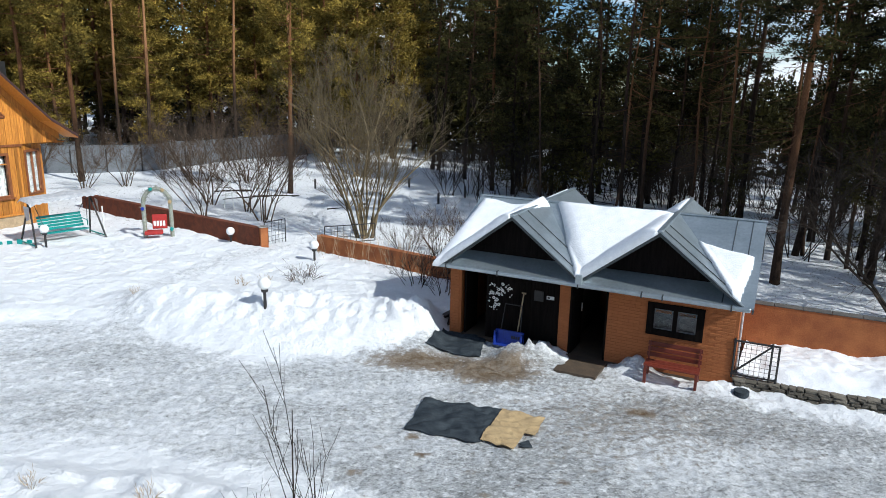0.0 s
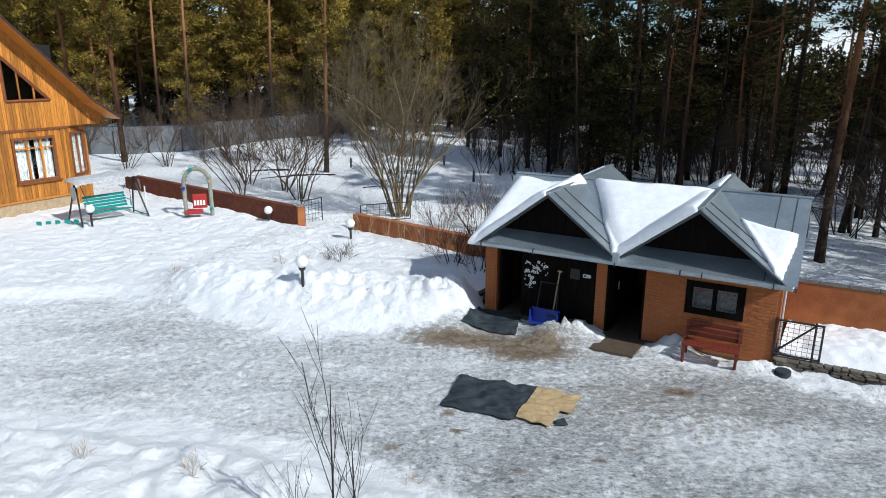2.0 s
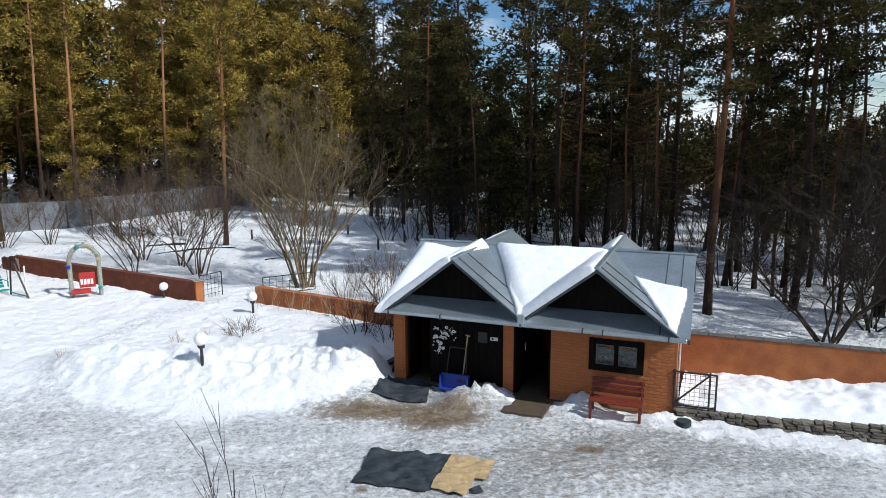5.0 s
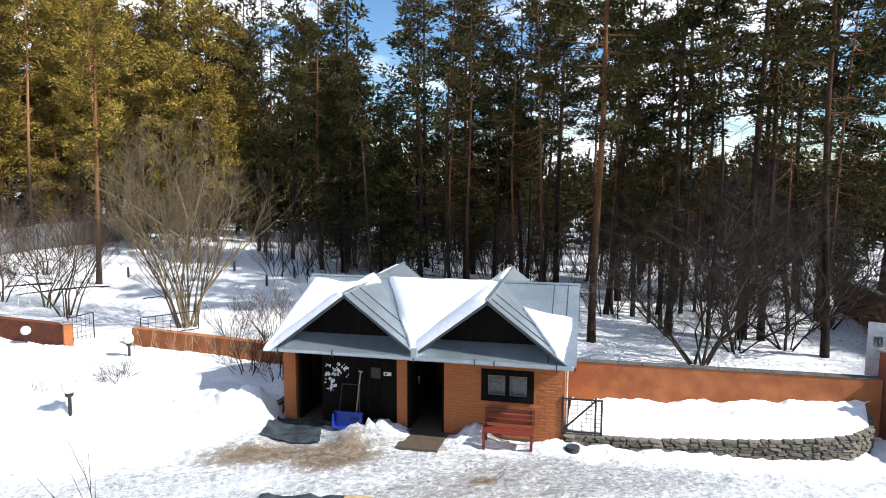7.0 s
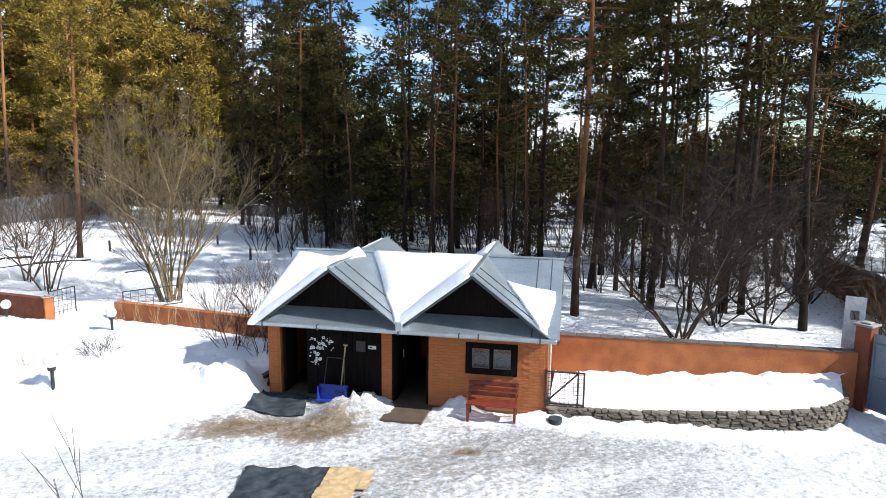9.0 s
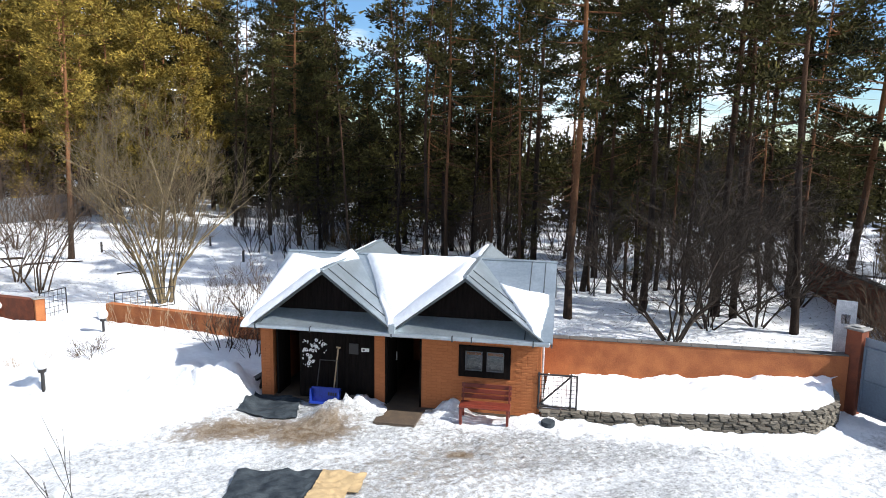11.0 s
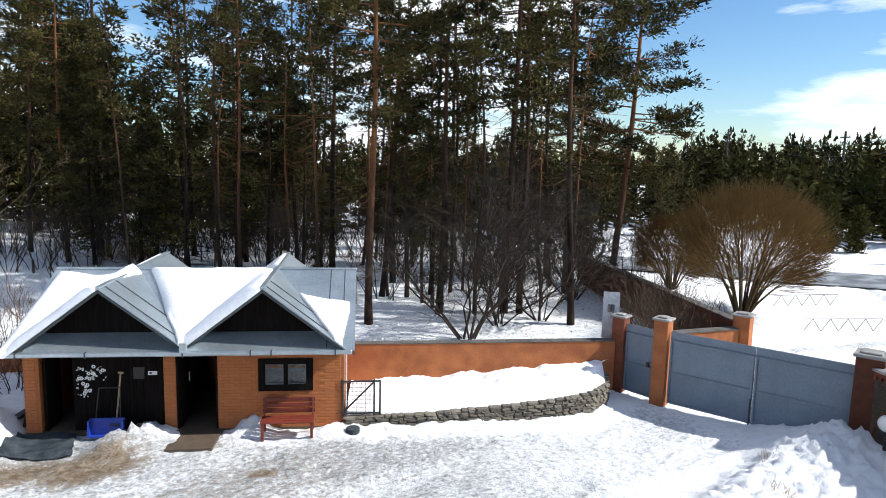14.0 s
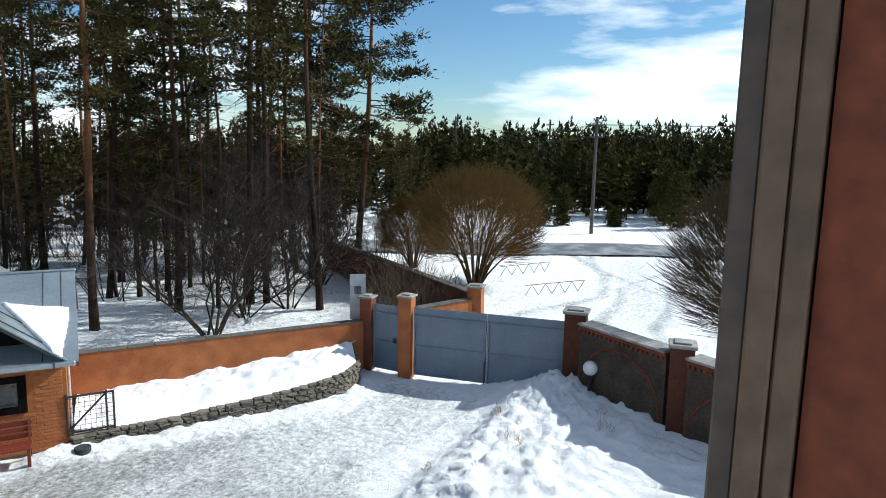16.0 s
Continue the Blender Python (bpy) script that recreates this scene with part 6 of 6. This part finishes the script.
for x in (-0.8, 0.8):
    part("hanger", tube((x, -0.35, 0.5), (x * 1.25, 0, 1.6), 0.012, None, 4), M_BLACK, swing)
    part("hanger", tube((x, 0.25, 1.1), (x * 1.25, 0, 1.6), 0.012, None, 4), M_BLACK, swing)
    part("arm_rest", chain([(x, -0.4, 0.5), (x, -0.42, 0.72), (x, 0.15, 0.75)], 0.018, 6), M_TEAL, swing)
for i in range(5):
    x = -18.4 + 0.32 * i
    tagged(part("edging_pale", box(x, x + 0.22, 25.0 + 0.12 * i, 25.05 + 0.12 * i, gz(x, 25) - 0.05, gz(x, 25) + 0.14, bevel=0.02), M_TEAL), "green plastic lawn edging poking out of snow", "edging", "lawn edging")

# ---- garland arch with red seat ----
arch = thing("garden_arch", "garden arch wound with faded garland over a red seat", "garden arch", pose(-12.47, 27.04, gz(-12.47, 27.04), 0, 0, 22))
pts = [(-0.52, 0, -0.1), (-0.52, 0, 1.45)] + [(-0.52 * math.cos(a), 0, 1.45 + 0.6 * math.sin(a)) for a in [math.pi * k / 10 for k in range(1, 10)]] + [(0.52, 0, 1.45), (0.52, 0, -0.1)]
part("arch_band", chain(pts, 0.085, 8), M_ARCH, arch)
rnd = random.Random(8)
v, f = [], []
for p, q in zip(pts, pts[1:]):
    for k in range(26):
        c = Vector(p).lerp(Vector(q), rnd.random()) + Vector((rnd.gauss(0, 0.06), rnd.gauss(0, 0.08), rnd.gauss(0, 0.06)))
        tuft(v, f, c, 0.13, rnd, 3, 0.0)
raw("garland", v, f, M_ARCH, arch, "faded green garland")
for k, (x, z, m) in enumerate(((-0.55, 1.25, M_BLUE), (-0.2, 2.05, M_TEAL), (0.25, 2.0, M_TAN), (0.5, 1.5, M_TAN), (0.5, 0.35, M_TEAL))):
    bm = bmesh.new()
    bmesh.ops.create_icosphere(bm, subdivisions=1, radius=0.09, matrix=pose(x, -0.12, z))
    part("flower", bm, m, arch)
part("seat", box(-0.54, 0.16, -0.35, 0.1, 0.18, 0.32, bevel=0.03), M_RED, arch, "red seat")
part("seat_back", box(-0.24, 0.34, 0.12, 0.17, 0.34, 0.95, bevel=0.02), M_RED, arch, "red back panel with white lettering bars")
for i in range(4):
    part("letter_bar", box(-0.19 + 0.12 * i, -0.10 + 0.12 * i, 0.112, 0.118, 0.46, 0.68), M_WHITE, arch)

# ---- sheet metal fence at the back ----
FN = [(-44, 40), (-27, 46.0), (-22.8, 47.6), (-18.6, 56.8), (-12.5, 64.5)]
fence = thing("sheet_fence", "grey galvanised sheet fence at the edge of the wood", "fence", kind="structure")
for p, q in zip(FN, FN[1:]):
    n = max(1, int(gap(p, q) / 1.9))
    for i in range(n):
        a = Vector(p).lerp(Vector(q), i / n)
        c = Vector(p).lerp(Vector(q), (i + 1) / n)
        ob = part("fence_panel", box(0.02, gap(a, c) - 0.02, -0.015, 0.015, 0, 2.0 + 0.04 * (i % 2)), M_FENCE, fence)
        ob.matrix_local = plan(a, c, gz(a.x, a.y) - 0.1)
        ob = part("fence_post", box(-0.04, 0.04, -0.07, -0.02, -0.2, 1.75), M_BLACK, fence)
        ob.matrix_local = plan(a, c, gz(a.x, a.y) - 0.1)

# ---- small things of the back garden ----
for x, y, L, a, r in ((-10.5, 38.0, 2.6, 10, 0.07), (-7.4, 36.0, 1.6, -25, 0.07), (-6.2, 34.5, 1.3, 15, 0.08), (-12.4, 37.2, 1.8, 40, 0.06), (-13.5, 39.5, 2.2, 20, 0.07)):
    d = Vector((math.cos(radians(a)), math.sin(radians(a)), 0)) * L / 2
    z = gz(x, y) - r * 0.1
    pts = [Vector((x, y, z)) - d, Vector((x, y + 0.15, z)), Vector((x, y, z)) + d]
    tagged(part("log", chain(pts, r, 7), M_BARK), "dark fallen log half covered by snow", "log", "logs of the back garden")
tagged(part("garden_stake", chain([(-12.0, 33.5, 0), (-11.7, 33.6, 2.3), (-11.4, 33.4, 0)], 0.025, 5), M_WHITE), "pale forked stake standing in the snow", "stake")
tagged(part("garden_stake", tube((-15.2, 27.8, 0), (-15.2, 27.8, 1.3), 0.03, None, 6), M_WHITE), "thin white stake behind the arch", "stake")
tagged(part("stone", box(-0.2, 0.2, -0.15, 0.15, 0, 0.22, bevel=0.06), M_STONE), "dark stone in the snowy garden", "stone").matrix_world = pose(-5.2, 36.0, 0.02)
board = thing("shield_board", "weathered pale board with a small square opening on the wall", "board", plan((14.02, 13.42), (14.34, 13.08), 1.42))
for x0, x1, z0, z1 in ((0, 0.13, 0, 1.35), (0.33, 0.46, 0, 1.35), (0.13, 0.33, 0, 0.75), (0.13, 0.33, 1.0, 1.35)):
    part("board_piece", box(x0, x1, -0.015, 0.015, z0, z1), M_FABRIC, board)
part("opening_bar", box(0.22, 0.24, -0.02, 0.02, 0.75, 1.0), M_BLACK, board)
rack = thing("cycle_rack", "rusty zigzag steel rack standing in the snow", "rack", plan((25.9, 14.1), (28.9, 12.6), gz(27, 13.4)))
L = gap((25.9, 14.1), (28.9, 12.6))
part("top_rail", tube((0, 0, 0.5), (L, 0, 0.5), 0.014, None, 5), M_BLACK, rack)
for i in range(9):
    part("zigzag_bar", tube((L * i / 9, 0, 0.5 if i % 2 else 0.0), (L * (i + 1) / 9, 0, 0.0 if i % 2 else 0.5), 0.012, None, 5), M_BLACK, rack)
copy_thing(rack, plan((28.9, 17.2), (32.5, 15.8), gz(30, 16.5)))

# ---- the building with the window at which the camera stands ----
home = thing("home_building", "pink-brown rendered house wall round an upper window", "house wall", kind="structure")
part("wall_right", box(0.505, 7.0, -0.45, -0.024, -0.2, 9.0), M_REDWALL, home)
part("wall_left", box(-7.0, -0.75, -0.85, -0.40, -0.2, 9.0), M_REDWALL, home)
part("wall_below", box(-0.75, 0.505, -0.85, -0.40, -0.2, 5.5), M_REDWALL, home)
part("wall_above", box(-0.75, 0.505, -0.85, -0.40, 7.6, 9.0), M_REDWALL, home)
jamb = thing("window_1", "open grey window jamb close to the eye", "window", kind="structure")
part("jamb_strip", box(0.498, 0.56, 0.0155, 0.034, 5.6, 7.6, bevel=0.002), M_PVCDARK, jamb)
part("jamb_strip", box(0.490, 0.56, -0.0035, 0.0150, 5.6, 7.6, bevel=0.002), M_PVC, jamb)
part("jamb_strip", box(0.494, 0.56, -0.022, -0.0040, 5.6, 7.6, bevel=0.002), M_PVC, jamb)

# ---- pieces of walls ----
rnd = random.Random(12)
BRICKS = []
for w in (0.245, 0.12):
    me = mesh_of("brick", box(0, w, -0.006, 0.02, 0, 0.066, bevel=0.004), M_BRICK)
    BRICKS.append(me)


def brick_field(parent, x0, x1, z0, z1, holes=()):
    row, z = 0, z0
    while z < z1 - 0.05:
        x = x0
        if row % 2:
            x -= 0.125
        while x < x1 - 0.02:
            a, e = max(x, x0), min(x + 0.245, x1)
            if e - a > 0.1 and not any(a < h[1] and e > h[0] and z < h[3] and z + 0.066 > h[2] for h in holes):
                ob = new("brick", BRICKS[0] if e - a > 0.2 else BRICKS[1])
                ob.parent = parent
                ob.location = (a, rnd.uniform(-0.004, 0.0), z)
            x += 0.257
        z += 0.078
        row += 1


brick_field(front, 4.225, 7.11, 0.06, 2.10, [(5.12, 6.42, 0.93, 1.76)])
for o in list(shed.children):
    if o.name.startswith("pillar"):
        lo = min(v.co.x for v in o.data.vertices)
        hi = max(v.co.x for v in o.data.vertices)
        brick_field(o, lo + 0.005, hi, 0.06, 2.10)
# stones of the edging
STONES = []
for k in range(6):
    bm = box(-0.5, 0.5, -0.5, 0.5, -0.5, 0.5, bevel=0.12)
    for v in bm.verts:
        v.co += Vector((rnd.uniform(-0.07, 0.07), rnd.uniform(-0.06, 0.06), rnd.uniform(-0.09, 0.09)))
    STONES.append(mesh_of("edging_stone", bm, M_STONE))
row = 0
while True:
    s, any_ = rnd.uniform(-0.15, 0.0), False
    while s < CUM[-1]:
        w = rnd.uniform(0.13, 0.34)
        c, d = on_curve(max(0, s)), on_curve(min(CUM[-1], s + w))
        z = c.z - 0.04 - row * 0.068
        if z > 0.0:
            any_ = True
            t = d - c
            ob = new("edging_stone", rnd.choice(STONES))
            ob.parent = edging
            m = (c + d) / 2
            ob.matrix_local = Matrix.Translation((m.x, m.y, z)) @ pose(0, 0, 0, rnd.uniform(-3, 3), rnd.uniform(-3, 3), math.degrees(math.atan2(t.y, t.x))) @ Matrix.Diagonal((w * 0.99, rnd.uniform(0.2, 0.28), 0.066, 1))
        s += w
    row += 1
    if not any_ or row > 13:
        break
# panes let the daylight in
for o in bpy.data.objects:
    if o.name.startswith("pane"):
        o.visible_shadow = False
